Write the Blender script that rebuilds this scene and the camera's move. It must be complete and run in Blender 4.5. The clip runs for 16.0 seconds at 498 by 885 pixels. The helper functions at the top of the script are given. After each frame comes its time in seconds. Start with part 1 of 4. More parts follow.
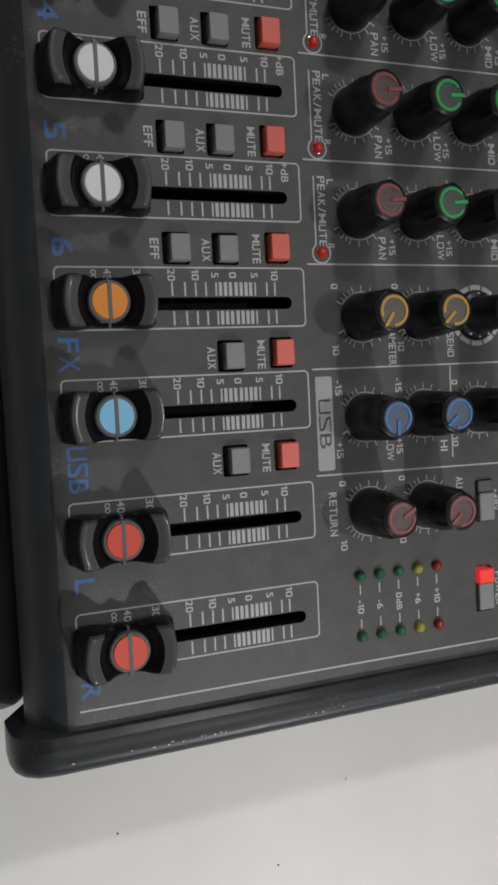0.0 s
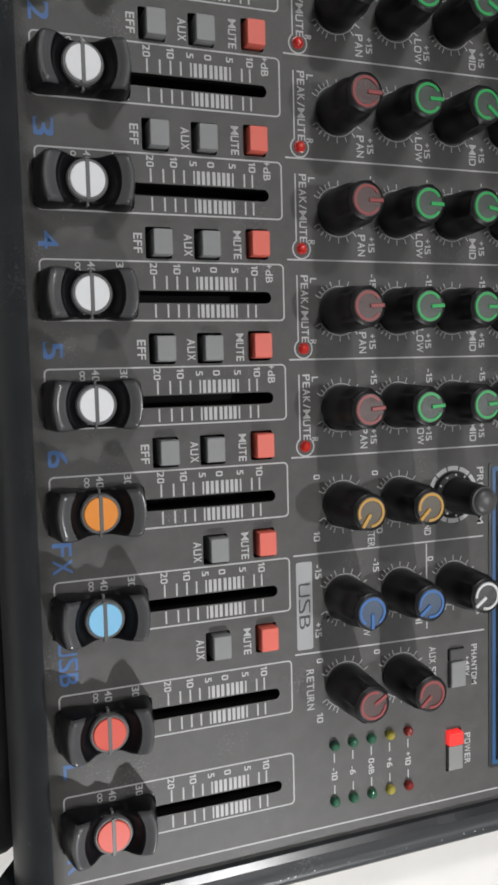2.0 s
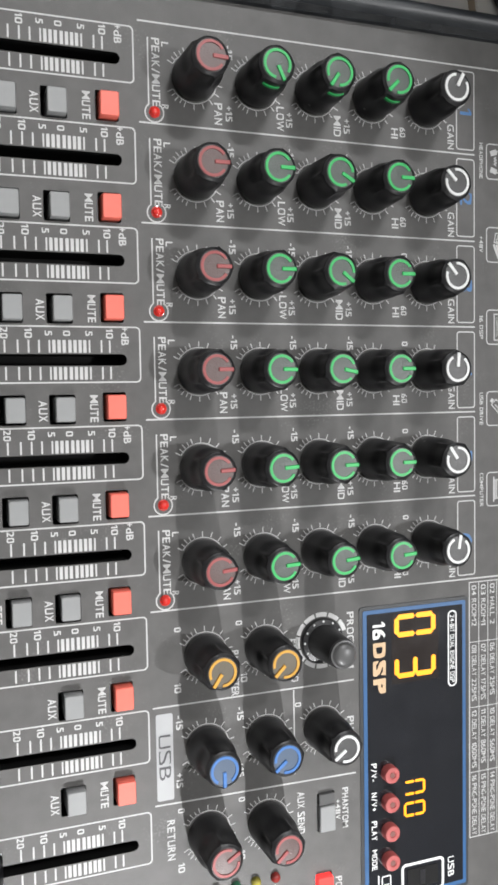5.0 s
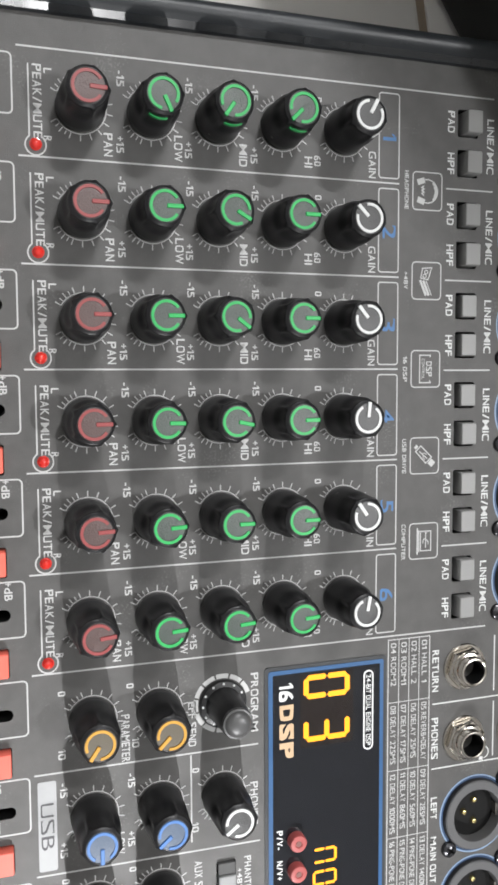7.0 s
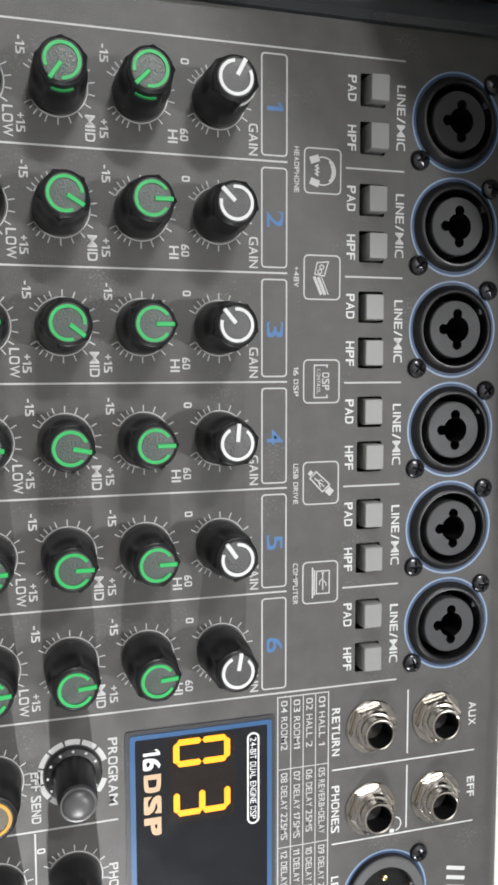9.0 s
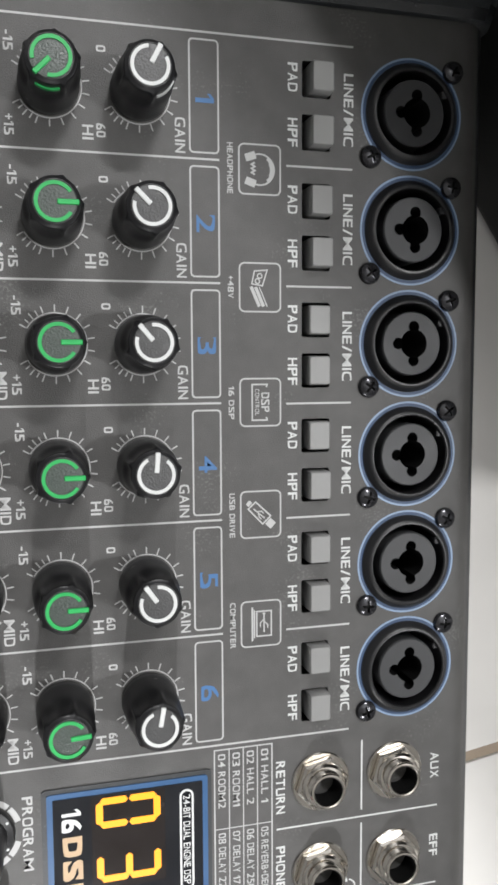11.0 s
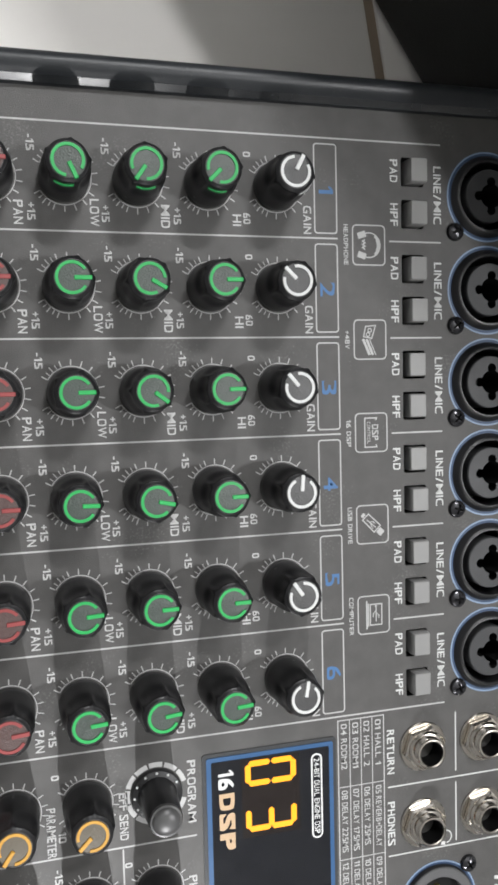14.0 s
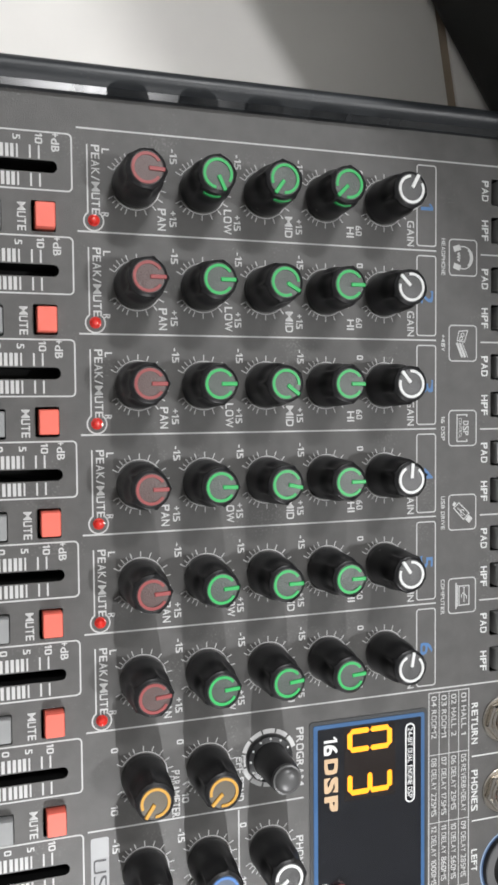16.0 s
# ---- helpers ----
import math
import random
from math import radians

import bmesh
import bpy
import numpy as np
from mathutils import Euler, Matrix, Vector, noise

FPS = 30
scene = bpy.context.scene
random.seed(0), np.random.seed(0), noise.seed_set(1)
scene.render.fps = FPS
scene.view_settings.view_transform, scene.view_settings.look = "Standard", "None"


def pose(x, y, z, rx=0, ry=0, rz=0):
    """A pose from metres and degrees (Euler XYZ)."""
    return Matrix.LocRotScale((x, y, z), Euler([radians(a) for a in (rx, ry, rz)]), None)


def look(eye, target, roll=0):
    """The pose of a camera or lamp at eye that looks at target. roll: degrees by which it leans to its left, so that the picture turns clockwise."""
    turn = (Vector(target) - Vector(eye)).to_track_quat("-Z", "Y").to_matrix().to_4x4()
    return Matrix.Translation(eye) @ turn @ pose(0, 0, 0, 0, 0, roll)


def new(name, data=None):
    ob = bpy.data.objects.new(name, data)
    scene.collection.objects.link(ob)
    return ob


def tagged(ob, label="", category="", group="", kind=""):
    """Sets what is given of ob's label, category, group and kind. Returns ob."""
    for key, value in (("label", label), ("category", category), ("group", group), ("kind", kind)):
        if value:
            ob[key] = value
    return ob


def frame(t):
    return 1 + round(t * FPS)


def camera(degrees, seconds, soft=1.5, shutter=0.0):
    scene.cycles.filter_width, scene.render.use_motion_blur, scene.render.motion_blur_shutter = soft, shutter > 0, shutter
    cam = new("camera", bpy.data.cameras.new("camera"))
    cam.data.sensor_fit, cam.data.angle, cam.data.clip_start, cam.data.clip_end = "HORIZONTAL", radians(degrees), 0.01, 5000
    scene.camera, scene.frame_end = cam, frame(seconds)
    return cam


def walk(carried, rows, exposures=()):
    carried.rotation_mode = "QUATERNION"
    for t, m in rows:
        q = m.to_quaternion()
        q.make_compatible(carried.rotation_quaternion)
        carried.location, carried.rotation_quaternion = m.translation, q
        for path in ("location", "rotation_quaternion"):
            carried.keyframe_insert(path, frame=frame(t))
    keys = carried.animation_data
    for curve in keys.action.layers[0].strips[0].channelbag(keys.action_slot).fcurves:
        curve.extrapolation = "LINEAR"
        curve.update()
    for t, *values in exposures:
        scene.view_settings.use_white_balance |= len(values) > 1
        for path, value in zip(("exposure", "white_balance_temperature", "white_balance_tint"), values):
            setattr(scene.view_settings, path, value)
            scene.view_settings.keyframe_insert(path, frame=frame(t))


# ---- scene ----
cam = camera(33.6, 16.0, soft=3.0)
PATH = [
    (0, -0.10322, -0.21824, 0.22084, -2.509, -21.162, -3.037),
    (0.5, -0.10381, -0.20425, 0.22188, -2.784, -21.252, -2.659),
    (1, -0.10238, -0.18927, 0.22733, -3.247, -21.191, -2.301),
    (1.5, -0.10079, -0.17234, 0.23242, -3.779, -20.902, -1.807),
    (2, -0.09779, -0.15581, 0.23253, -4.279, -20.548, -1.508),
    (2.5, -0.09555, -0.14527, 0.23692, -4.535, -20.126, -1.636),
    (3, -0.09133, -0.13519, 0.24116, -4.643, -19.936, -1.853),
    (3.5, -0.08361, -0.12654, 0.24408, -3.507, -20.245, -1.902),
    (4, -0.07366, -0.12098, 0.24731, -2.849, -20.230, -1.779),
    (4.2, -0.06999, -0.12002, 0.24851, -2.082, -20.344, -1.727),
    (6.3, -0.02458, -0.10243, 0.25148, -4.008, -18.569, -0.463),
    (6.5, -0.01993, -0.09964, 0.25105, -4.030, -18.452, -0.441),
    (7, -0.00910, -0.09478, 0.24665, -4.312, -17.921, -0.293),
    (7.5, 0.00521, -0.09146, 0.24252, -4.613, -17.265, -0.267),
    (8, 0.01899, -0.09124, 0.23566, -4.734, -16.851, -0.274),
    (8.5, 0.03401, -0.08948, 0.22804, -5.142, -16.697, -0.263),
    (9, 0.04677, -0.08722, 0.22084, -5.281, -16.329, -0.117),
    (9.5, 0.06050, -0.08588, 0.21210, -5.273, -15.889, -0.027),
    (10, 0.07063, -0.08898, 0.20542, -5.253, -15.274, -0.099),
    (10.2, 0.07481, -0.08949, 0.20395, -5.302, -15.437, -0.129),
    (12.3, 0.06501, -0.06710, 0.21744, -4.938, -14.791, -0.412),
    (12.5, 0.05976, -0.06813, 0.22203, -4.726, -14.791, -0.456),
    (13, 0.04873, -0.07339, 0.23492, -4.532, -15.007, -0.666),
    (13.5, 0.03850, -0.07926, 0.23917, -3.783, -15.570, -1.123),
    (14, 0.02498, -0.07677, 0.24033, -3.396, -15.828, -1.388),
    (14.5, 0.01250, -0.07769, 0.24123, -3.167, -16.231, -1.266),
    (15, -0.00179, -0.07954, 0.24183, -2.706, -16.978, -0.995),
    (15.5, -0.01511, -0.08096, 0.24766, -2.304, -17.532, -0.716),
    (16, -0.02497, -0.08350, 0.24948, -2.374, -17.842, -0.495),
]
EXPOSURES = [(0.0, -1.64), (1.5, -1.12), (3.0, -0.54), (3.5, -0.31), (4.0, -0.06), (6.5, 0.09), (10.0, 0.0), (12.5, -0.12), (16.0, -0.02)]
walk(cam, [(t, pose(x, y, z, rx, ry, rz)) for t, x, y, z, rx, ry, rz in PATH], EXPOSURES)

# ================= light =================
world = bpy.data.worlds.new("room_air")
scene.world = world
world.use_nodes = True
world.node_tree.nodes["Background"].inputs["Color"].default_value = (0.9, 0.95, 1.0, 1)
world.node_tree.nodes["Background"].inputs["Strength"].default_value = 0.02


def lamp(name, kind, eye, target, power, color, size=(0.1, 0.1)):
    data = bpy.data.lights.new(name, kind)
    data.energy, data.color = power, color
    if kind == "AREA":
        data.shape, data.size, data.size_y = "RECTANGLE", size[0], size[1]
    else:
        data.shadow_soft_size = size[0]
    ob = new(name, data)
    ob.matrix_world = look(eye, target)
    return ob


# two ceiling tubes behind the mixer, an added fill lamp that lights the ceiling, and a shaded bulb beyond the mixer's
# end
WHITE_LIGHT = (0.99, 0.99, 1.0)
tube = lamp("tube_light", "AREA", (0.58, 1.60, 2.20), (0.06, -0.05, 0.0), 44.0, WHITE_LIGHT, (0.45, 0.08))
second = lamp("tube_light", "AREA", (1.35, -0.35, 2.30), (0.06, -0.15, 0.0), 30.5, WHITE_LIGHT, (0.14, 0.06))
uplight = lamp("fill_uplight", "AREA", (0.12, 0.62, 1.90), (0.12, 0.63, 2.50), 12.5, WHITE_LIGHT, (0.5, 0.5))
bulb = lamp("shaded_bulb", "SPOT", (0.08, -0.62, 0.36), (-0.02, -0.38, -0.03), 16.0, WHITE_LIGHT, (0.007, 0.007))
bulb.data.spot_size, bulb.data.spot_blend = radians(73), 1.0

# ================= materials =================
def mat(name, color, rough=0.5, metal=0.0, grain=0.0, scale=2500.0, speck=0.0, speck_color=(0.5, 0.5, 0.48), coat=0.0, glow=None, power=0.0, vary=0.12, shine=0.5):
    m = bpy.data.materials.new(name)
    m.use_nodes = True
    nt = m.node_tree
    b = nt.nodes["Principled BSDF"]
    b.inputs["Roughness"].default_value = rough
    b.inputs["Metallic"].default_value = metal
    b.inputs["Coat Weight"].default_value = coat
    b.inputs["Specular IOR Level"].default_value = shine
    tc = nt.nodes.new("ShaderNodeTexCoord")
    n1 = nt.nodes.new("ShaderNodeTexNoise")
    n1.inputs["Scale"].default_value = scale / 22
    n1.inputs["Detail"].default_value = 5
    nt.links.new(tc.outputs["Object"], n1.inputs["Vector"])
    mix = nt.nodes.new("ShaderNodeMix")
    mix.data_type = "RGBA"
    lo = [c * (1 - vary) for c in color]
    hi = [min(1, c * (1 + vary)) for c in color]
    mix.inputs["A"].default_value = (*lo, 1)
    mix.inputs["B"].default_value = (*hi, 1)
    nt.links.new(n1.outputs["Fac"], mix.inputs["Factor"])
    col = mix.outputs["Result"]
    if speck:
        n3 = nt.nodes.new("ShaderNodeTexNoise")
        n3.inputs["Scale"].default_value = scale / 2.2
        n3.inputs["Detail"].default_value = 2
        n4 = nt.nodes.new("ShaderNodeTexNoise")
        n4.inputs["Scale"].default_value = scale / 60
        nt.links.new(tc.outputs["Object"], n3.inputs["Vector"])
        nt.links.new(tc.outputs["Object"], n4.inputs["Vector"])
        add = nt.nodes.new("ShaderNodeMath")
        add.operation = "MULTIPLY"
        nt.links.new(n3.outputs["Fac"], add.inputs[0])
        nt.links.new(n4.outputs["Fac"], add.inputs[1])
        r = nt.nodes.new("ShaderNodeMapRange")
        r.inputs["From Min"].default_value = 0.36
        r.inputs["From Max"].default_value = 0.46
        r.inputs["To Max"].default_value = speck
        nt.links.new(add.outputs[0], r.inputs["Value"])
        mx = nt.nodes.new("ShaderNodeMix")
        mx.data_type = "RGBA"
        mx.inputs["B"].default_value = (*speck_color, 1)
        nt.links.new(r.outputs["Result"], mx.inputs["Factor"])
        nt.links.new(col, mx.inputs["A"])
        col = mx.outputs["Result"]
    nt.links.new(col, b.inputs["Base Color"])
    n2 = nt.nodes.new("ShaderNodeTexNoise")
    n2.inputs["Scale"].default_value = scale
    n2.inputs["Detail"].default_value = 3
    nt.links.new(tc.outputs["Object"], n2.inputs["Vector"])
    rr = nt.nodes.new("ShaderNodeMapRange")
    rr.inputs["To Min"].default_value = max(0.02, rough - 0.08)
    rr.inputs["To Max"].default_value = min(1, rough + 0.10)
    nt.links.new(n1.outputs["Fac"], rr.inputs["Value"])
    nt.links.new(rr.outputs["Result"], b.inputs["Roughness"])
    if grain:
        bp = nt.nodes.new("ShaderNodeBump")
        bp.inputs["Strength"].default_value = grain
        bp.inputs["Distance"].default_value = 0.0003
        nt.links.new(n2.outputs["Fac"], bp.inputs["Height"])
        nt.links.new(bp.outputs["Normal"], b.inputs["Normal"])
    if glow:
        b.inputs["Emission Color"].default_value = (*glow, 1)
        b.inputs["Emission Strength"].default_value = power
    return m


PANEL = mat("satin_grey_paint", (0.066, 0.064, 0.0615), 0.42, grain=0.45, scale=3200, speck=0.36, speck_color=(0.2, 0.2, 0.19), vary=0.36, shine=0.5)
# near-black, so the shade inside slots, recesses and bores is painted in
POCKET = mat("cavity_shade", (0.005, 0.005, 0.005), 0.7, shine=0.2)
CHEEK = mat("black_moulded_plastic", (0.023, 0.026, 0.029), 0.40, grain=0.2, scale=2600, speck=0.14, speck_color=(0.25, 0.26, 0.27))
BEVEL = mat("polished_black_bevel", (0.016, 0.018, 0.02), 0.24, grain=0.02, scale=2600, shine=1.0)
KNOB = mat("black_knob_plastic", (0.011, 0.011, 0.012), 0.38, grain=0.12, scale=2600, speck=0.05)
CAP = mat("glossy_black_fader_plastic", (0.006, 0.006, 0.007), 0.30, grain=0.04, scale=2000, speck=0.03, shine=0.14)
RIM = mat("dark_grey_plastic", (0.12, 0.12, 0.12), 0.35)
WHITE = mat("white_print", (0.58, 0.59, 0.58), 0.5, vary=0.10)
GREYWHITE = mat("pale_grey_print", (0.46, 0.46, 0.455), 0.5, vary=0.12)
BLUE = mat("blue_print", (0.05, 0.15, 0.34), 0.5)
DARKBLUE = mat("faded_blue_print", (0.06, 0.15, 0.37), 0.5, vary=0.2)
INK = mat("dark_print", (0.05, 0.05, 0.055), 0.5)
PALEBLUE = mat("pale_blue_print", (0.22, 0.31, 0.45), 0.45)
DEEPBLUE = mat("dark_blue_print", (0.025, 0.055, 0.12), 0.5)
TAN = mat("tan_print", (0.50, 0.35, 0.21), 0.5)
GREEN = mat("green_plastic", (0.018, 0.38, 0.09), 0.42)
RED = mat("faded_red_plastic", (0.28, 0.055, 0.055), 0.42)
YELLOW = mat("amber_plastic", (0.52, 0.27, 0.03), 0.42)
SKY = mat("blue_plastic", (0.04, 0.145, 0.40), 0.42)
SNOW = mat("white_plastic", (0.64, 0.65, 0.64), 0.4)
DISC_GREY = mat("speckled_grey_disc", (0.058, 0.072, 0.063), 0.30, grain=0.5, scale=2000, speck=0.45, speck_color=(0.4, 0.42, 0.4))
DISC_RED = mat("speckled_red_grey_disc", (0.088, 0.056, 0.052), 0.32, grain=0.5, scale=2000, speck=0.45, speck_color=(0.42, 0.33, 0.32))
DISC_BLUE = mat("speckled_blue_grey_disc", (0.06, 0.09, 0.14), 0.42, grain=0.35, scale=1200, speck=0.35, speck_color=(0.3, 0.36, 0.45))
DISC_AMBER = mat("speckled_amber_grey_disc", (0.10, 0.085, 0.06), 0.42, grain=0.35, scale=1200, speck=0.4, speck_color=(0.42, 0.36, 0.25))
DISC_PLAIN = mat("speckled_neutral_disc", (0.055, 0.055, 0.055), 0.32, grain=0.5, scale=2000, speck=0.4, speck_color=(0.4, 0.4, 0.4))
DOT_WHITE = mat("white_fader_insert", (0.74, 0.75, 0.76), 0.4)
DOT_ORANGE = mat("orange_fader_insert", (0.74, 0.25, 0.03), 0.4)
DOT_BLUE = mat("sky_blue_fader_insert", (0.22, 0.52, 0.76), 0.4)
DOT_RED = mat("coral_red_fader_insert", (0.64, 0.075, 0.045), 0.4)
BTN_GREY = mat("grey_button_plastic", (0.23, 0.235, 0.235), 0.45, grain=0.05)
BTN_LIGHT = mat("light_grey_button_plastic", (0.235, 0.235, 0.23), 0.45, grain=0.05)
BTN_RED = mat("red_button_plastic", (0.72, 0.135, 0.095), 0.42, grain=0.05)
METAL = mat("nickel", (0.70, 0.66, 0.60), 0.13, metal=1.0, grain=0.1, scale=1500)
SCREW = mat("black_steel", (0.06, 0.06, 0.065), 0.2, metal=0.75)
GOLD = mat("gold_pin", (0.95, 0.75, 0.35), 0.2, metal=1.0)
SOCKET = mat("socket_black_plastic", (0.014, 0.014, 0.015), 0.35, grain=0.08)
SOCKET_IN = mat("socket_inner_plastic", (0.04, 0.041, 0.043), 0.45, grain=0.12, shine=0.35)
GLASS = mat("display_window", (0.010, 0.011, 0.014), 0.14, coat=0.3)
FRAME_BLUE = mat("display_border_blue", (0.02, 0.085, 0.21), 0.4)
LED_RED = mat("lit_red_lens", (0.55, 0.022, 0.015), 0.12, glow=(1, 0.04, 0.02), power=0.05, coat=0.5)
LED_GREEN = mat("green_lens", (0.028, 0.12, 0.065), 0.10, coat=0.6)
LED_YELLOW = mat("yellow_lens", (0.36, 0.31, 0.05), 0.12, coat=0.6)
LED_DARKRED = mat("dark_red_lens", (0.22, 0.02, 0.015), 0.12, coat=0.6)
POWER_RED = mat("lit_red_window", (0.5, 0.03, 0.02), 0.3, glow=(1.0, 0.04, 0.04), power=1.6)
SEG = mat("lit_amber_segment", (0.25, 0.09, 0.0), 0.4, glow=(1.0, 0.36, 0.0), power=1.7)
RUBBER_RED = mat("red_rubber", (0.36, 0.075, 0.07), 0.5)
RUBBER_DARK = mat("dark_red_rubber", (0.16, 0.06, 0.05), 0.5)
BOX_BLACK = mat("black_tolex", (0.008, 0.009, 0.008), 0.6, grain=0.4, scale=900)
FOAM = mat("black_foam", (0.085, 0.088, 0.09), 0.8, grain=0.4, scale=900)
TILE = mat("white_stone_tile", (0.74, 0.722, 0.69), 0.62, grain=0.10, scale=420, vary=0.12)
GROUT = mat("brown_grout", (0.30, 0.24, 0.18), 0.8, grain=0.4, scale=800, vary=0.3)
PLASTER = mat("white_ceiling_paint", (0.76, 0.76, 0.75), 0.7, grain=0.1, scale=200, vary=0.04)

WALLPAINT = mat("grey_wall_paint", (0.34, 0.34, 0.34), 0.7, grain=0.1, scale=200, vary=0.05)

# ================= mesh helpers (millimetres in, metres out) =================
WORLD = {}


def mesh(name, bm, materials, smooth=False, angle=35):
    me = bpy.data.meshes.new(name)
    bmesh.ops.recalc_face_normals(bm, faces=bm.faces)
    for v in bm.verts:
        v.co *= 0.001
    for f in bm.faces:
        f.smooth = smooth
    bm.to_mesh(me)
    bm.free()
    for m in materials if isinstance(materials, (list, tuple)) else [materials]:
        me.materials.append(m)
    if smooth:
        me.set_sharp_from_angle(angle=radians(angle))
    return me


def place(name, me, parent, at=(0, 0, 0), turn=0.0, label="", kind=""):
    """One mesh object, at a place in mm and a turn about z, under its thing or part."""
    ob = new(name, me)
    base = WORLD.get(parent, Vector((0, 0, 0))) if parent else Vector((0, 0, 0))
    WORLD[ob] = Vector(at)
    ob.location = (Vector(at) - base) * 0.001
    ob.rotation_euler = (0, 0, radians(turn))
    if parent:
        ob.parent = parent
    return tagged(ob, label=label, kind=kind)


def box_bm(x0, x1, y0, y1, z0, z1, bevel=0.0, seg=2):
    bm = bmesh.new()
    bmesh.ops.create_cube(bm, size=1)
    for v in bm.verts:
        v.co = Vector(((x0 + x1) / 2 + v.co.x * (x1 - x0), (y0 + y1) / 2 + v.co.y * (y1 - y0), (z0 + z1) / 2 + v.co.z * (z1 - z0)))
    if bevel:
        bmesh.ops.bevel(bm, geom=bm.edges[:], offset=bevel, segments=seg, profile=0.5, affect="EDGES")
    return bm


def lathe_bm(profile, n=32, radius=None):
    """Turns (r, z) rows about the z axis; radius(angle, r, z) may shape the round."""
    bm = bmesh.new()
    rings = []
    for r, z in profile:
        if r < 1e-6:
            rings.append([bm.verts.new((0, 0, z))])
        else:
            ring = []
            for i in range(n):
                a = 2 * math.pi * i / n
                q = radius(a, r, z) if radius else r
                ring.append(bm.verts.new((q * math.cos(a), q * math.sin(a), z)))
            rings.append(ring)
    for a, b in zip(rings, rings[1:]):
        for i in range(n):
            j = (i + 1) % n
            if len(a) == 1 and len(b) == 1:
                continue
            if len(a) == 1:
                bm.faces.new((a[0], b[i], b[j]))
            elif len(b) == 1:
                bm.faces.new((a[i], a[j], b[0]))
            else:
                bm.faces.new((a[i], a[j], b[j], b[i]))
    return bm


def prism_bm(points, z0, z1):
    bm = bmesh.new()
    lo = [bm.verts.new((x, y, z0)) for x, y in points]
    hi = [bm.verts.new((x, y, z1)) for x, y in points]
    bm.faces.new(lo[::-1])
    bm.faces.new(hi)
    n = len(points)
    for i in range(n):
        bm.faces.new((lo[i], lo[(i + 1) % n], hi[(i + 1) % n], hi[i]))
    return bm


def round_rect(x0, x1, y0, y1, r, n=5):
    pts = []
    for cx, cy, a0 in ((x1 - r, y1 - r, 0), (x0 + r, y1 - r, 90), (x0 + r, y0 + r, 180), (x1 - r, y0 + r, 270)):
        for i in range(n + 1):
            a = radians(a0 + 90 * i / n)
            pts.append((cx + r * math.cos(a), cy + r * math.sin(a)))
    return pts


def arc(cx, cy, r, a0, a1, n=16):
    return [(cx + r * math.cos(radians(a0 + (a1 - a0) * i / n)), cy + r * math.sin(radians(a0 + (a1 - a0) * i / n))) for i in range(n + 1)]


def strip(bm, pts, w, z, closed=False):
    """A flat mitred line of width w."""
    n = len(pts)
    left, right = [], []
    for i in range(n):
        p = Vector(pts[i])
        a = Vector(pts[i - 1]) if i or closed else None
        b = Vector(pts[(i + 1) % n]) if i < n - 1 or closed else None
        d1 = (p - a).normalized() if a is not None else (b - p).normalized()
        d2 = (b - p).normalized() if b is not None else d1
        t = (d1 + d2).normalized()
        nn = Vector((-t.y, t.x))
        k = w / 2 / max(0.4, nn.dot(Vector((-d1.y, d1.x))))
        left.append(bm.verts.new((p.x + nn.x * k, p.y + nn.y * k, z)))
        right.append(bm.verts.new((p.x - nn.x * k, p.y - nn.y * k, z)))
    for i in range(n if closed else n - 1):
        j = (i + 1) % n
        bm.faces.new((right[i], right[j], left[j], left[i]))


def print_lines(name, lines, parent, material=None, z=0.08, at=(0, 0, 0), kind=""):
    """Printed lines: rows of (points, width, closed)."""
    bm = bmesh.new()
    for pts, w, closed in lines:
        strip(bm, pts, w, 0.0, closed)
    return place(name, mesh(name, bm, material or WHITE), parent, (at[0], at[1], at[2] + z), kind=kind)


TEXTS = {}
GLYPHS = {}
NARROW = {"I": 0.13, "1": 0.30, "/": 0.42, "-": 0.30, "+": 0.44, "J": 0.48, "L": 0.50, "M": 0.84, "W": 0.9, " ": 0.22, "F": 0.52, "E": 0.54}


def squared(ch, u, v):
    """Draws the round letters towards the squarish shape of panel lettering."""
    whole = ch in "OCGQS03689"
    if not (whole or (ch == "D" and u > 0) or (ch in "U5" and v < 0) or (ch == "2" and v > 0) or (ch in "PR" and u > 0 and v > 0)):
        return u, v
    q = (abs(u) ** 6 + abs(v) ** 6) ** (1 / 6)
    k = 1 + 0.8 * (math.hypot(u, v) / q - 1) if q > 1e-6 else 1
    return max(-1, min(1, u * k)), max(-1, min(1, v * k))


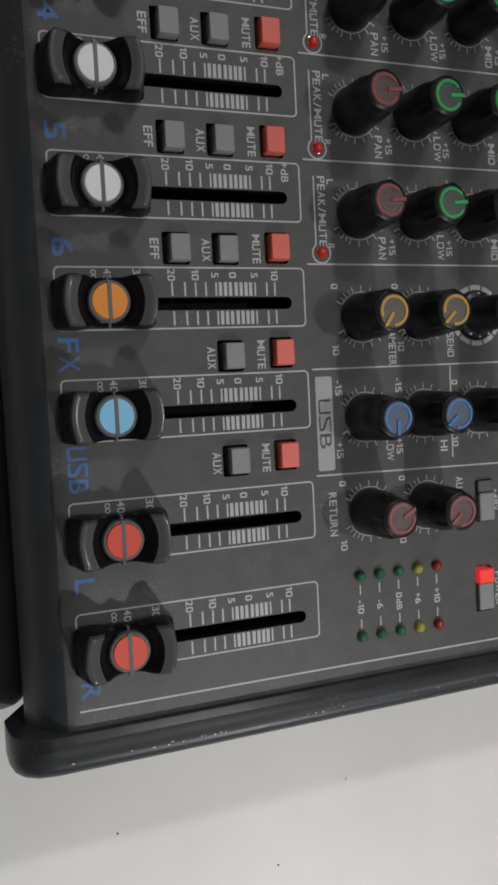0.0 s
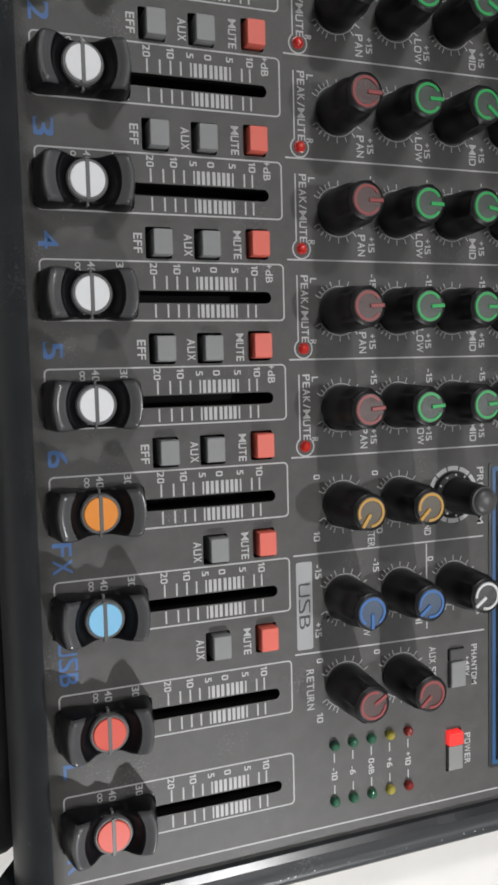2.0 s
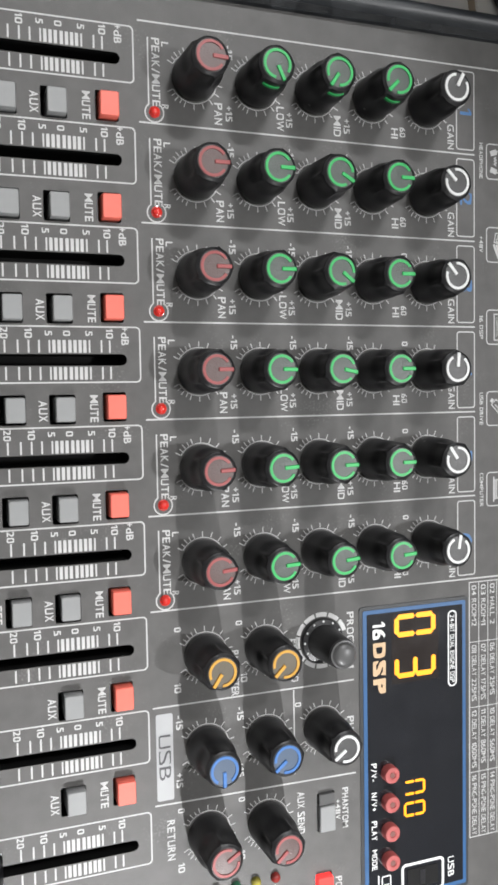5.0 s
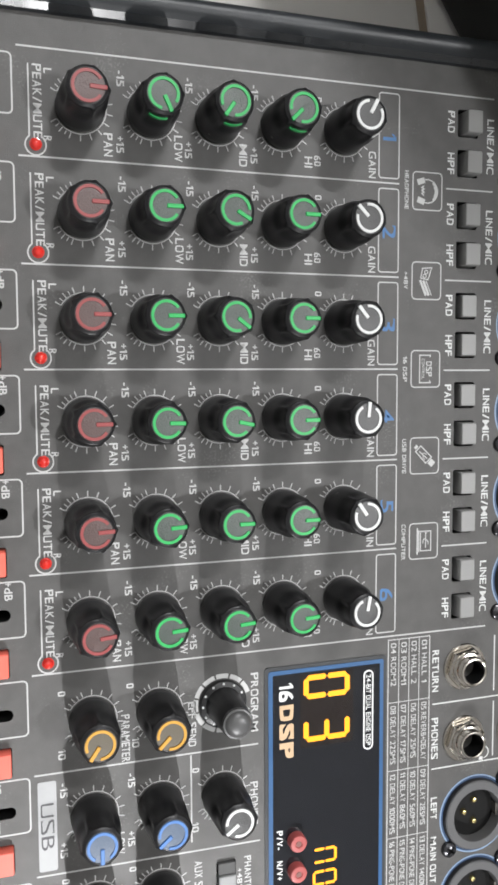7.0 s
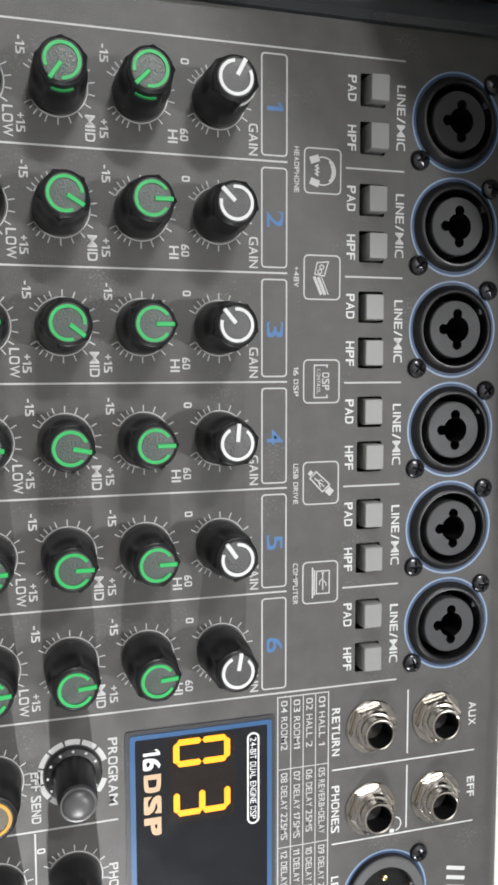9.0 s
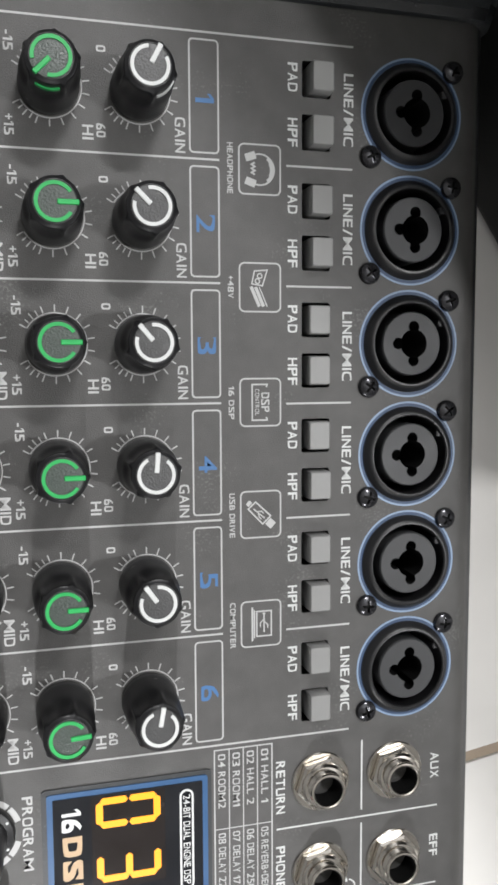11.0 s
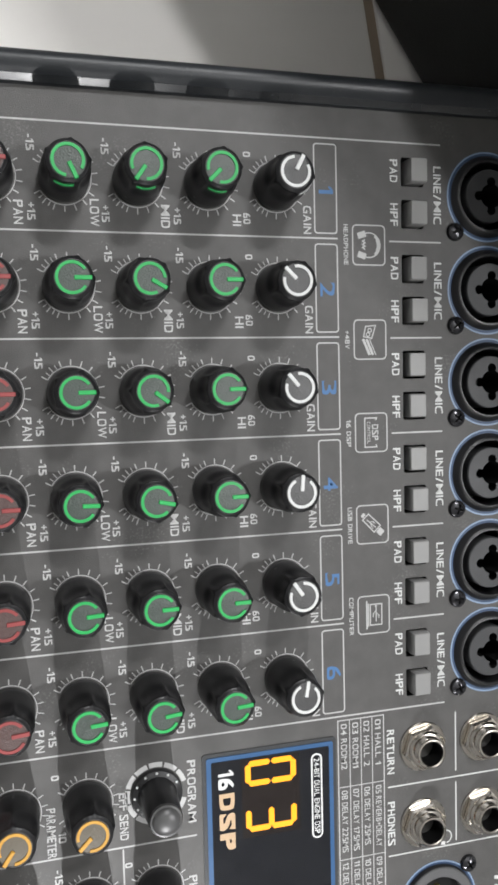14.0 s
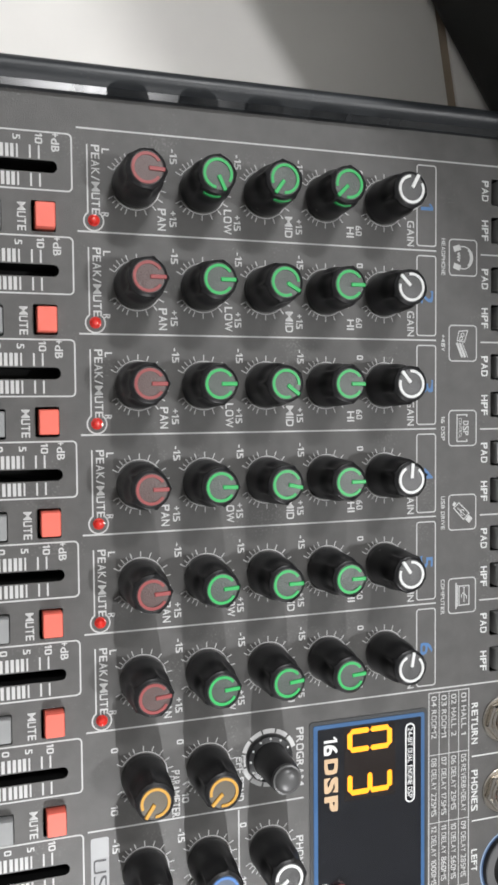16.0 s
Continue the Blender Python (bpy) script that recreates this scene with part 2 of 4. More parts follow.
def glyph(ch, bold):
    """Points, faces and width of one letter of the built-in font, cap height near 0.7."""
    key = (ch, bold)
    if key not in GLYPHS:
        width = NARROW.get(ch, 0.58)
        pts, faces = [], []
        if ch != " ":
            cu = bpy.data.curves.new("letter", "FONT")
            cu.body, cu.size, cu.offset, cu.resolution_u = ch, 1.0, bold * (0.3 if ch in "MW" else 1), 4
            ob = bpy.data.objects.new("letter", cu)
            me = bpy.data.meshes.new_from_object(ob)
            bpy.data.objects.remove(ob)
            bpy.data.curves.remove(cu)
            raw = [(v.co.x, v.co.y) for v in me.vertices]
            faces = [tuple(p.vertices) for p in me.polygons]
            bpy.data.meshes.remove(me)
            x0, x1 = min(p[0] for p in raw), max(p[0] for p in raw)
            y0, y1 = min(p[1] for p in raw), max(p[1] for p in raw)
            left = 0.15 if ch == "1" else 0.0
            for x, y in raw:
                u, v = squared(ch, 2 * (x - x0) / (x1 - x0) - 1, 2 * (y - y0) / (y1 - y0) - 1)
                pts.append((left + (width - left) * (u + 1) / 2, y0 + (y1 - y0) * (v + 1) / 2))
            if ch == "1":
                n = len(pts)
                pts += [(left, y1), (0.0, y1 - 0.14), (0.0, y1 - 0.26), (left, y1 - 0.13)]
                faces.append((n, n + 1, n + 2, n + 3))
        GLYPHS[key] = (pts, faces, width)
    return GLYPHS[key]


def text_mesh(words, length, height, material, bold):
    key = (words, round(length, 2), round(height, 2), material.name, bold)
    if key not in TEXTS:
        verts, faces, at = [], [], 0.0
        for ch in words:
            pts, fs, width = glyph(ch, bold)
            n = len(verts)
            verts += [(at + x, y, 0) for x, y in pts]
            faces += [tuple(n + i for i in f) for f in fs]
            at += width + 0.11
        co = np.array(verts)
        lo, hi = co.min(0), co.max(0)
        co = (co - (lo + hi) / 2) / np.maximum(hi - lo, 1e-6) * np.array((length, height, 0)) * 0.001
        me = bpy.data.meshes.new("label")
        me.from_pydata([tuple(c) for c in co], [], faces)
        me.materials.append(material)
        me.update()
        TEXTS[key] = me
    return TEXTS[key]


def words(text, x, y, length, height, parent, material=None, z=0.08, bold=0.018, name="printed_label"):
    """Lettering that reads towards -y with its tops towards +x, centred on (x, y)."""
    return place(name, text_mesh(text, length, height, material or WHITE, bold), parent, (x, y, z), -90)


def joined(*bms):
    out = bmesh.new()
    for b in bms:
        me = bpy.data.meshes.new("tmp")
        b.to_mesh(me)
        b.free()
        out.from_mesh(me)
        bpy.data.meshes.remove(me)
    return out


def carved(name, solid, cutters, materials, smooth=False, angle=30, own=True):
    """The solid with pockets cut into it; the pockets take the second material."""
    a = new("solid_tmp", mesh("solid_tmp", solid, materials))
    for f in cutters.faces:
        f.material_index = 1
    c = new("cutter_tmp", mesh("cutter_tmp", cutters, materials))
    mod = a.modifiers.new("cut", "BOOLEAN")
    mod.operation, mod.solver, mod.object, mod.use_self = "DIFFERENCE", "EXACT", c, own
    bpy.context.view_layer.update()
    me = bpy.data.meshes.new_from_object(a.evaluated_get(bpy.context.evaluated_depsgraph_get()))
    for o in (a, c):
        bpy.data.objects.remove(o)
    me.name = name
    if smooth:
        for p in me.polygons:
            p.use_smooth = True
        me.set_sharp_from_angle(angle=radians(angle))
    return me


# ================= room =================
FLOOR = -60.0


def slab(name, x0, x1, y0, y1, z0, z1, material, label):
    return tagged(place(name, mesh(name, box_bm(x0, x1, y0, y1, z0, z1), material), None), label, name.split("_")[0], kind="structure")


floor = slab("floor", -2000, 2200, -2200, 2000, FLOOR - 60, FLOOR - 1.2, GROUT, "white glazed tile floor with brown grout joints")
# walls and ceiling are unseen, added to close the room and bounce light
slab("wall_north", -2000, 2200, 2000, 2100, FLOOR - 60, 2500, WALLPAINT, "grey wall out of view, added to bounce light")
slab("wall_south", -2000, 2200, -2300, -2200, FLOOR - 60, 2500, WALLPAINT, "grey wall out of view, added to bounce light")
slab("wall_east", 2200, 2300, -2300, 2100, FLOOR - 60, 2500, WALLPAINT, "grey wall out of view, added to bounce light")
slab("wall_west", -2100, -2000, -2300, 2100, FLOOR - 60, 2500, WALLPAINT, "grey wall out of view, added to bounce light")
slab("ceiling", -2100, 2300, -2300, 2100, 2500, 2600, PLASTER, "white ceiling out of view, added to bounce light")

# ================= mixer body =================
mixer = new("audio_mixer")
mixer.location = (0.055, -0.15, FLOOR * 0.001)
WORLD[mixer] = Vector((55, -150, FLOOR))
tagged(mixer, "grey audio mixing console with black end cheeks lying on white tiles", "mixer")

FADERS = [-13.4, -43.4, -73.4, -103.4, -133.4, -163.4, -193.4, -223.2, -256.0, -286.0]
LINES = [-1.3 - 30.15 * k for k in range(7)]
KNOB_X = [20.0, 40.6, 61.1, 81.8, 102.9]
KNOB_Y = [-16.7 - 30.13 * k for k in range(6)] + [-197.9, -228.0, -256.8]
SOCKET_Y = [-16.9 - 29.85 * k for k in range(6)]
BUTTONS = []          # x, y, height, material, lean of the top
for k in range(8):
    yb = FADERS[k] - 14.8
    if k < 6:
        BUTTONS.append((-36.8, yb, 2.8, BTN_GREY))
    BUTTONS.append((-22.4, yb, 1.6 if k == 5 else 2.6, BTN_GREY))
    BUTTONS.append((-7.1, yb + 0.5, 2.8, BTN_RED))
for k in range(6):
    tall = (3.6, 3.0, 1.6, 1.6, 2.6, 2.8)[k]
    BUTTONS.append((148.4, LINES[k] - 8.9, tall, BTN_LIGHT))
    BUTTONS.append((148.4, LINES[k] - 22.0, (3.6, 3.4, 1.6, 2.6, 2.8, 3.0)[k], BTN_LIGHT))

profile = [(-66.0, -50), (-84.0, -19), (-84.3, -16)]
for i in range(1, 13):
    a = radians(180 - 90 * i / 12)
    profile.append((-70.8 + 13.5 * math.cos(a), -16 + 16 * math.sin(a)))
for i in range(0, 9):
    a = radians(90 - 90 * i / 8)
    profile.append((189.0 + 10.6 * math.cos(a), -13 + 13 * math.sin(a)))
profile += [(199.6, -50)]
solid = bmesh.new()
ends = [[solid.verts.new((x, y, z)) for x, z in profile] for y in (-308.5, 9.0)]
solid.faces.new(ends[0])
solid.faces.new(ends[1][::-1])
for i in range(len(profile)):
    j = (i + 1) % len(profile)
    solid.faces.new((ends[0][i], ends[0][j], ends[1][j], ends[1][i]))
cuts = []
for y in FADERS:
    cuts.append(prism_bm(round_rect(-67, -2.9, y - 1.75, y + 1.75, 1.7), -14, 4))
for x, y, h, m in BUTTONS:
    cuts.append(prism_bm(round_rect(x - (3.5 if m == BTN_RED else 4.2), x + 3.5, y - 4.45, y + 4.45, 0.5, 2), -9, 4))
for y in SOCKET_Y:
    cuts.append(prism_bm(arc(174.6, y, 11.6, 0, 348.75, 31), -16, 4))
for y in (-250.6, -280.4):
    cuts.append(prism_bm(arc(155.0, y, 11.0, 0, 348.75, 31), -14, 4))
cuts.append(prism_bm(round_rect(58.8, 65.3, -264.2, -250.6, 0.4, 2), -6, 4))
cuts.append(prism_bm(round_rect(57.9, 64.1, -293.6, -279.0, 0.4, 2), -6, 4))
cuts.append(prism_bm(round_rect(93.2, 106.2, -292.0, -284.2, 0.4, 2), -9, 4))
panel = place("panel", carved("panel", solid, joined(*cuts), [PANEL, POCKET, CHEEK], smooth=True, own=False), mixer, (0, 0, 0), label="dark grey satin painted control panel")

# front trim is black plastic; on the rear roll the same black paints shade
for p in panel.data.polygons:
    if (p.center.x < -0.0735 or p.center.x > 0.1950) and p.material_index == 0:
        p.material_index = 2


def cheek(inner, outer):
    """An end cheek: a rounded rail along the panel's side."""
    n = 10
    shape = ((0.0, -54), (0.0, 1.4), (0.03, 1.72), (0.045, 1.85), (0.195, 3.075), (0.21, 3.2), (0.28, 3.9), (0.40, 4.7), (0.52, 5.2), (0.64, 5.2), (0.76, 4.6), (0.86, 3.6), (0.94, 2.0), (1.0, -1.0), (1.0, -54))
    section = [(inner + (outer - inner) * f, z) for f, z in shape]
    mid = (inner + outer) / 2
    bm = bmesh.new()
    rows = []
    # the rail runs straight and turns down round its front and rear corners
    for x, dz, k in ((-89.6, -21, 0.84), (-89.4, -12, 0.88), (-88.4, -6.5, 0.92), (-86.3, -3, 0.96), (-83.0, -1, 1), (-78, 0, 1), (0, 0, 1), (100, 0, 1), (190, 0, 1), (195, -0.8, 1), (198, -3, 0.97), (199.6, -7, 0.93), (200, -14, 0.9)):
        rows.append([bm.verts.new((x if z > -50 else max(x, -70.0), mid + (y - mid) * k, z + dz if z > -50 else z)) for y, z in section])
    for a, b in zip(rows, rows[1:]):
        for i in range(len(section) - 1):
            bm.faces.new((a[i], b[i], b[i + 1], a[i + 1]))
        bm.faces.new((a[-1], b[-1], b[0], a[0]))
    bm.faces.new(rows[0])
    bm.faces.new(rows[-1][::-1])
    me = mesh("cheek", bm, [CHEEK, BEVEL], smooth=True, angle=50)
    for p in me.polygons:
        if abs(p.normal.y) > 0.4 and 0.0016 < p.center.z < 0.0034 and abs(p.center.y - mid * 0.001) > 0.001 and (p.center.y - mid * 0.001) * (inner - outer) > 0:
            p.material_index = 1
    return me


place("end_cheek", cheek(8.0, 17.4), mixer, label="black moulded plastic end cheek")
front_cheek = place("end_cheek", cheek(-307.6, -318.6), mixer, label="black moulded plastic end cheek")
# pale scuffs on the outer edge of that cheek
rng = random.Random(11)
bits = []
for i in range(220):
    x, f = -70 + 90 * rng.random() ** 1.4, rng.uniform(0.945, 0.99)
    y, z = -307.6 - 11 * f, 2.0 - 50.0 * (f - 0.94)
    if i % 5 == 0:
        x, y, z = rng.uniform(-75, 120), -313.4 - rng.uniform(0, 0.8), 5.15
    w, h = rng.uniform(0.15, 0.8), rng.uniform(0.02, 0.12)
    bits.append(box_bm(x, x + w, y - 0.12, y + 0.12, z - 0.2, z + h))
place("scuff", mesh("scuff", joined(*bits), mat("scuffed_plastic", (0.62, 0.62, 0.6), 0.5)), front_cheek, label="pale scuffed edge")
foot = mesh("foot", lathe_bm([(0, -6.5), (8, -6.5), (8.6, -5.5), (8.6, 4), (0, 4)], 20), KNOB, smooth=True)
for x in (-60, 175):
    for y in (-290, -10):
        place("rubber_foot", foot, mixer, (x, y, -53.5))

# ================= printed panel: faders =================
TICKS = ((-48.6, 0), (-44.6, 0), (-38.8, 0), (-35.1, 0), (-32.0, 0), (-29.0, 0), (-26.0, 0), (-24.7, 1), (-23.2, 1), (-21.7, 1), (-20.0, 1), (-18.5, 1), (-17.0, 1), (-15.6, 1), (-14.2, 0), (-10.6, 0), (-8.1, 0), (-56.6, 0), (-60.2, 0))
TICK_MESH = {}
for thick, w in ((0, 0.5), (1, 0.95)):
    bm = bmesh.new()
    strip(bm, [(0, -1.9), (0, 1.9)], w, 0)
    TICK_MESH[thick] = mesh("tick_mark", bm, GREYWHITE)
bm = bmesh.new()
strip(bm, round_rect(-70.6, 1.2, -6.75, 9.9, 1.3), 0.45, 0, True)
fader_box = mesh("fader_border", bm, GREYWHITE)
NAMES = ("1", "2", "3", "4", "5", "6", "FX", "USB", "L", "R")
for k, y in enumerate(FADERS):
    place("fader_border", fader_box, panel, (0, y, 0.08))
    for x, thick in TICKS:
        place("tick_mark", TICK_MESH[thick], panel, (x, y + 4.0, 0.08))
        place("tick_mark", TICK_MESH[thick], panel, (x + 0.2, y - 4.0, 0.08))
    for s, x, n in (("20", -38.9, 3.3), ("10", -32.0, 3.0), ("5", -26.2, 1.5), ("0", -20.9, 1.6), ("5", -14.3, 1.5), ("10", -8.1, 3.0), ("30", -48.6, 3.3), ("40", -56.6, 3.3)):
        words(s, x, y + 7.9, n, 2.1, panel, GREYWHITE)
    print_lines("infinity_mark", [(arc(-60.3, y + 8.55, 0.62, 0, 330, 11), 0.32, True), (arc(-60.3, y + 7.2, 0.62, 0, 330, 11), 0.32, True)], panel, GREYWHITE)
    if k < 6:
        words("+dB", -3.4, y + 7.2, 5.6, 2.3, panel, GREYWHITE)
        words("EFF", -43.2, y - 15.0, 5.6, 2.5, panel, GREYWHITE)
    if k < 8:
        words("AUX", -28.4, y - 15.2, 6.2, 2.5, panel, GREYWHITE)
        words("MUTE", -13.3, y - 14.7, 8.2, 2.5, panel, GREYWHITE)
    n = NAMES[k]
    if k < 7:
        words(n, -68.0, y - (13.2 if k == 6 else 14.9), 9.0 if k == 6 else (2.6 if k == 0 else 4.8), 5.4, panel, DARKBLUE, bold=0.012, name="channel_name")
    else:
        words(n, -67.6, y - (14.0 if k == 7 else 12.6 if k == 8 else 11.3), {7: 12.5, 8: 4.2, 9: 4.6}[k], 5.4, panel, DARKBLUE, bold=0.012, name="channel_name")
print_lines("bottom_line", [([(-71, -302.6), (190, -304.4)], 0.5, False)], panel, GREYWHITE)

# ================= printed panel: channel strips =================
for k in range(7):
    x1 = 158.0 if k in (0, 6) else 122.6
    print_lines("strip_line", [([(2.6, LINES[k]), (x1, LINES[k])], 0.5, False)], panel, GREYWHITE)
    if 0 < k < 6:
        print_lines("strip_line", [([(140.0, LINES[k] - 0.4), (158.0, LINES[k] - 0.4)], 0.5, False)], panel, GREYWHITE)
print_lines("strip_line", [([(2.6, -213.0), (73.2, -213.0)], 0.5, False)], panel, GREYWHITE)
print_lines("strip_line", [([(2.6, -244.6), (73.6, -245.8)], 0.5, False)], panel, GREYWHITE)
print_lines("strip_line", [([(50.7, -213.6), (50.7, -242.4)], 0.45, False)], panel, GREYWHITE)

bm = bmesh.new()
strip(bm, arc(0, 0, 7.55, -150, 150, 44), 0.3, 0)
for i in range(16):
    a = radians(-150 + 20 * i)
    strip(bm, [(7.8 * math.cos(a), 7.8 * math.sin(a)), (9.5 * math.cos(a), 9.5 * math.sin(a))], 0.32, 0)
for a in (-140, 140, -120, 120):
    a = radians(a)
    strip(bm, [(7.8 * math.cos(a), 7.8 * math.sin(a)), (9.1 * math.cos(a), 9.1 * math.sin(a))], 0.3, 0)
dial = mesh("dial_scale", bm, GREYWHITE)


def dial_print(x, y, low, high, title=None, tx=8.4, ty=-9.8, tl=7.4, hx=-9.2, hy=-9.6):
    place("dial_scale", dial, panel, (x, y, 0.08))
    words(low, x - 8.9, y + 9.2, 1.5 * len(low), 2.2, panel, GREYWHITE)
    words(high, x + hx, y + hy, 1.6 * len(high), 2.2, panel, GREYWHITE)
    if title:
        words(title, x + tx, y + ty, tl, 2.6, panel, GREYWHITE, bold=0.014)


for k in range(6):
    y, top = KNOB_Y[k], LINES[k]
    dial_print(KNOB_X[0], y, "L", "R", "PAN", 7.9, -9.9, 6.6)
    dial_print(KNOB_X[1], y, "-15", "+15", "LOW", 8.2, -9.4, 7.6)
    dial_print(KNOB_X[2], y, "-15", "+15", "MID", 8.0, -9.8, 6.6)
    dial_print(KNOB_X[3], y, "-15", "+15", "HI", 8.8, -10.2, 3.4)
    dial_print(KNOB_X[4], y, "0", "60", "GAIN", 9.9, -9.4, 8.4)
    words("PEAK/MUTE", 8.1, top - 14.8, 20.4, 2.5, panel, GREYWHITE, bold=0.012)
    print_lines("peak_bracket", [([(5.7, top - 4.6), (5.7, top - 23.6)] + arc(7.4, top - 26.9, 2.9, 126, 420, 22), 0.42, False)], panel, GREYWHITE)
    print_lines("number_border", [(round_rect(115.2, 122.4, LINES[k] - 28.6, LINES[k] - 1.8, 0.9), 0.42, True)], panel, GREYWHITE)
    words("123456"[k], 119.0, top - 15.6, 2.2 if k == 0 else 4.2, 4.7, panel, BLUE, bold=0.010, name="channel_number")
    words("PAD", 141.7, top - 8.7, 7.0, 2.6, panel, WHITE)
    words("HPF", 141.7, top - 22.2, 7.0, 2.6, panel, WHITE)
    words("LINE/MIC", 156.8, top - 15.7, 18.0, 2.7, panel, WHITE, bold=0.014)
dial_print(KNOB_X[0], KNOB_Y[6], "0", "10", "PARAMETER", 10.1, -7.2, 15.0)
dial_print(KNOB_X[1], KNOB_Y[6], "0", "10", "EFF SEND", 10.6, -5.6, 14.5, -7.4, -9.0)
dial_print(KNOB_X[0], KNOB_Y[7], "-15", "+15", "LOW", 8.0, -10.4, 7.0)
dial_print(KNOB_X[1], KNOB_Y[7], "-15", "+15", "HI", 7.0, -10.6, 3.4)
dial_print(KNOB_X[2], KNOB_Y[7], "0", "10", "PHONES", 10.6, -4.8, 14.5)
dial_print(KNOB_X[0], KNOB_Y[8], "0", "10")
dial_print(KNOB_X[1], KNOB_Y[8], "0", "10", "AUX SEND", 12.2, 0.6, 14.5)
words("RETURN", 7.6, -256.6, 13.2, 2.6, panel, GREYWHITE)
words("PROGRAM", 72.0, -199.0, 19.5, 2.6, panel, GREYWHITE)
words("PHANTOM", 69.4, -257.4, 14.2, 2.3, panel, GREYWHITE)
words("+48V", 66.6, -257.6, 7.0, 1.7, panel, GREYWHITE)
words("POWER", 66.6, -286.8, 11.0, 2.4, panel, GREYWHITE)
place("name_plate_print", mesh("name_plate", prism_bm(round_rect(3.4, 8.9, -243.3, -215.2, 0.7), 0, 0.06), mat("pale_grey_plate_print", (0.34, 0.345, 0.35), 0.45, speck=0.1, vary=0.15)), panel, (0, 0, 0.02))
words("USB", 6.1, -229.3, 14.6, 3.9, panel, INK, z=0.16, bold=-0.004)
# ring of segments round the program knob
for a in range(15, 345, 30):
    print_lines("ring_segment", [(arc(61.2, KNOB_Y[6], 8.85, a + 2, a + 28, 6), 1.5, False)], panel, GREYWHITE)
# level meter lettering
METER_X = (15.6, 22.3, 29.1, 36.0, 43.0)
for x, s, n in zip(METER_X, ("-10", "-6", "0dB", "+6", "+10"), (4.2, 2.8, 5.4, 3.4, 4.6)):
    words(s, x, -286.0, n, 2.1, panel, GREYWHITE)
    print_lines("meter_line", [([(x, -279.2), (x, -282.2)], 0.4, False), ([(x, -289.8), (x, -292.8)], 0.4, False)], panel, GREYWHITE)

# ================= printed panel: icons and connector texts =================
ICONS = ("HEADPHONE", "+48V", "16 DSP", "USB DRIVE", "COMPUTER")
for i, s in enumerate(ICONS):
    y = -33.2 - 29.25 * i
    print_lines("icon_border", [(round_rect(127.6, 138.4, y - 6.1, y + 6.1, 1.3), 0.4, True)], panel, GREYWHITE)
    words(s, 125.3, y, (12.4, 5.6, 8.4, 11.6, 12.2)[i], 1.5, panel, GREYWHITE)
    if i == 0:
        rows = [(arc(133.0, y, 3.8, -112, 112, 24), 0.4, False), (arc(133.0, y, 3.3, -55, 55, 14), 0.6, False), (arc(133.0, y, 2.85, -32, 32, 8), 0.3, False),
                ([(131.9, y + 3.6), (129.3, y + 2.7)], 1.9, False), ([(131.9, y - 3.6), (129.3, y - 2.7)], 1.9, False),
                ([(131.7, y + 1.7), (130.9, y + 1.2), (131.7, y + 0.7), (130.9, y + 0.2), (131.7, y - 0.3), (130.9, y - 0.8), (131.7, y - 1.3)], 0.45, False)]
    elif i == 1:
        rows = [([(131.5, y + 4.1), (134.9, y + 4.4), (133.6, y + 0.4), (130.8, y + 0.9)], 0.35, True), (arc(132.9, y + 2.9, 0.6, 0, 330, 12), 0.3, True), (arc(132.3, y + 1.6, 0.6, 0, 330, 12), 0.3, True),
                ([(130.6, y + 0.2), (132.8, y - 4.8)], 0.85, False), ([(131.8, y + 0.1), (133.9, y - 4.8)], 0.85, False), ([(132.8, y + 0.1), (134.9, y - 4.8)], 0.3, False)]
    elif i == 2:
        rows = [([(134.6, y + 3.9), (134.8, y + 4.6), (130.8, y + 4.6), (130.8, y - 4.6), (134.8, y - 4.6), (134.6, y - 3.8)], 0.4, False)]
        words("DSP", 134.3, y, 5.0, 2.2, panel, GREYWHITE)
        words("CONTROL", 132.1, y, 6.9, 1.1, panel, GREYWHITE, bold=0.006)
    elif i == 3:
        rows = [([(129.6, y + 1.5), (131.6, y + 3.3), (135.7, y - 0.5), (133.5, y - 2.6)], 0.38, True), ([(129.4, y + 3.3), (130.2, y + 2.6)], 1.4, False), ([(134.9, y - 1.8), (136.4, y - 3.2)], 2.1, False),
                ([(131.0, y + 1.5), (134.1, y - 1.1)], 0.32, False), ([(132.4, y + 0.2), (132.6, y - 0.8), (133.2, y - 1.3)], 0.26, False), ([(132.2, y + 0.8), (133.2, y + 0.8), (133.8, y + 0.2)], 0.26, False)]
    else:
        rows = [([(131.8, y + 3.3), (135.8, y + 3.3), (135.8, y - 3.4), (131.8, y - 3.4)], 0.38, True), ([(130.6, y + 4.5), (130.6, y - 4.6)], 0.5, False), ([(131.15, y + 3.7), (131.15, y - 3.8)], 0.4, False),
                ([(133.8, y + 2.5), (133.8, y - 2.4)], 0.35, False), ([(133.6, y + 1.0), (132.8, y + 0.2), (132.8, y - 0.9)], 0.3, False), ([(134.0, y + 0.4), (134.8, y - 0.4), (134.8, y - 1.3)], 0.3, False), ([(133.8, y + 2.9), (133.8, y + 2.5)], 0.8, False)]
    print_lines("printed_icon", rows, panel, GREYWHITE)
ROWS = (-183.6, -205.6, -229.8, -254.0, -278.4)
COLS = (120.0, 124.0, 127.9, 131.8, 135.9)
print_lines("table_border", [([(COLS[0], ROWS[0]), (COLS[4], ROWS[0]), (COLS[4], ROWS[4]), (COLS[0], ROWS[4])], 0.35, True)], panel, GREYWHITE)
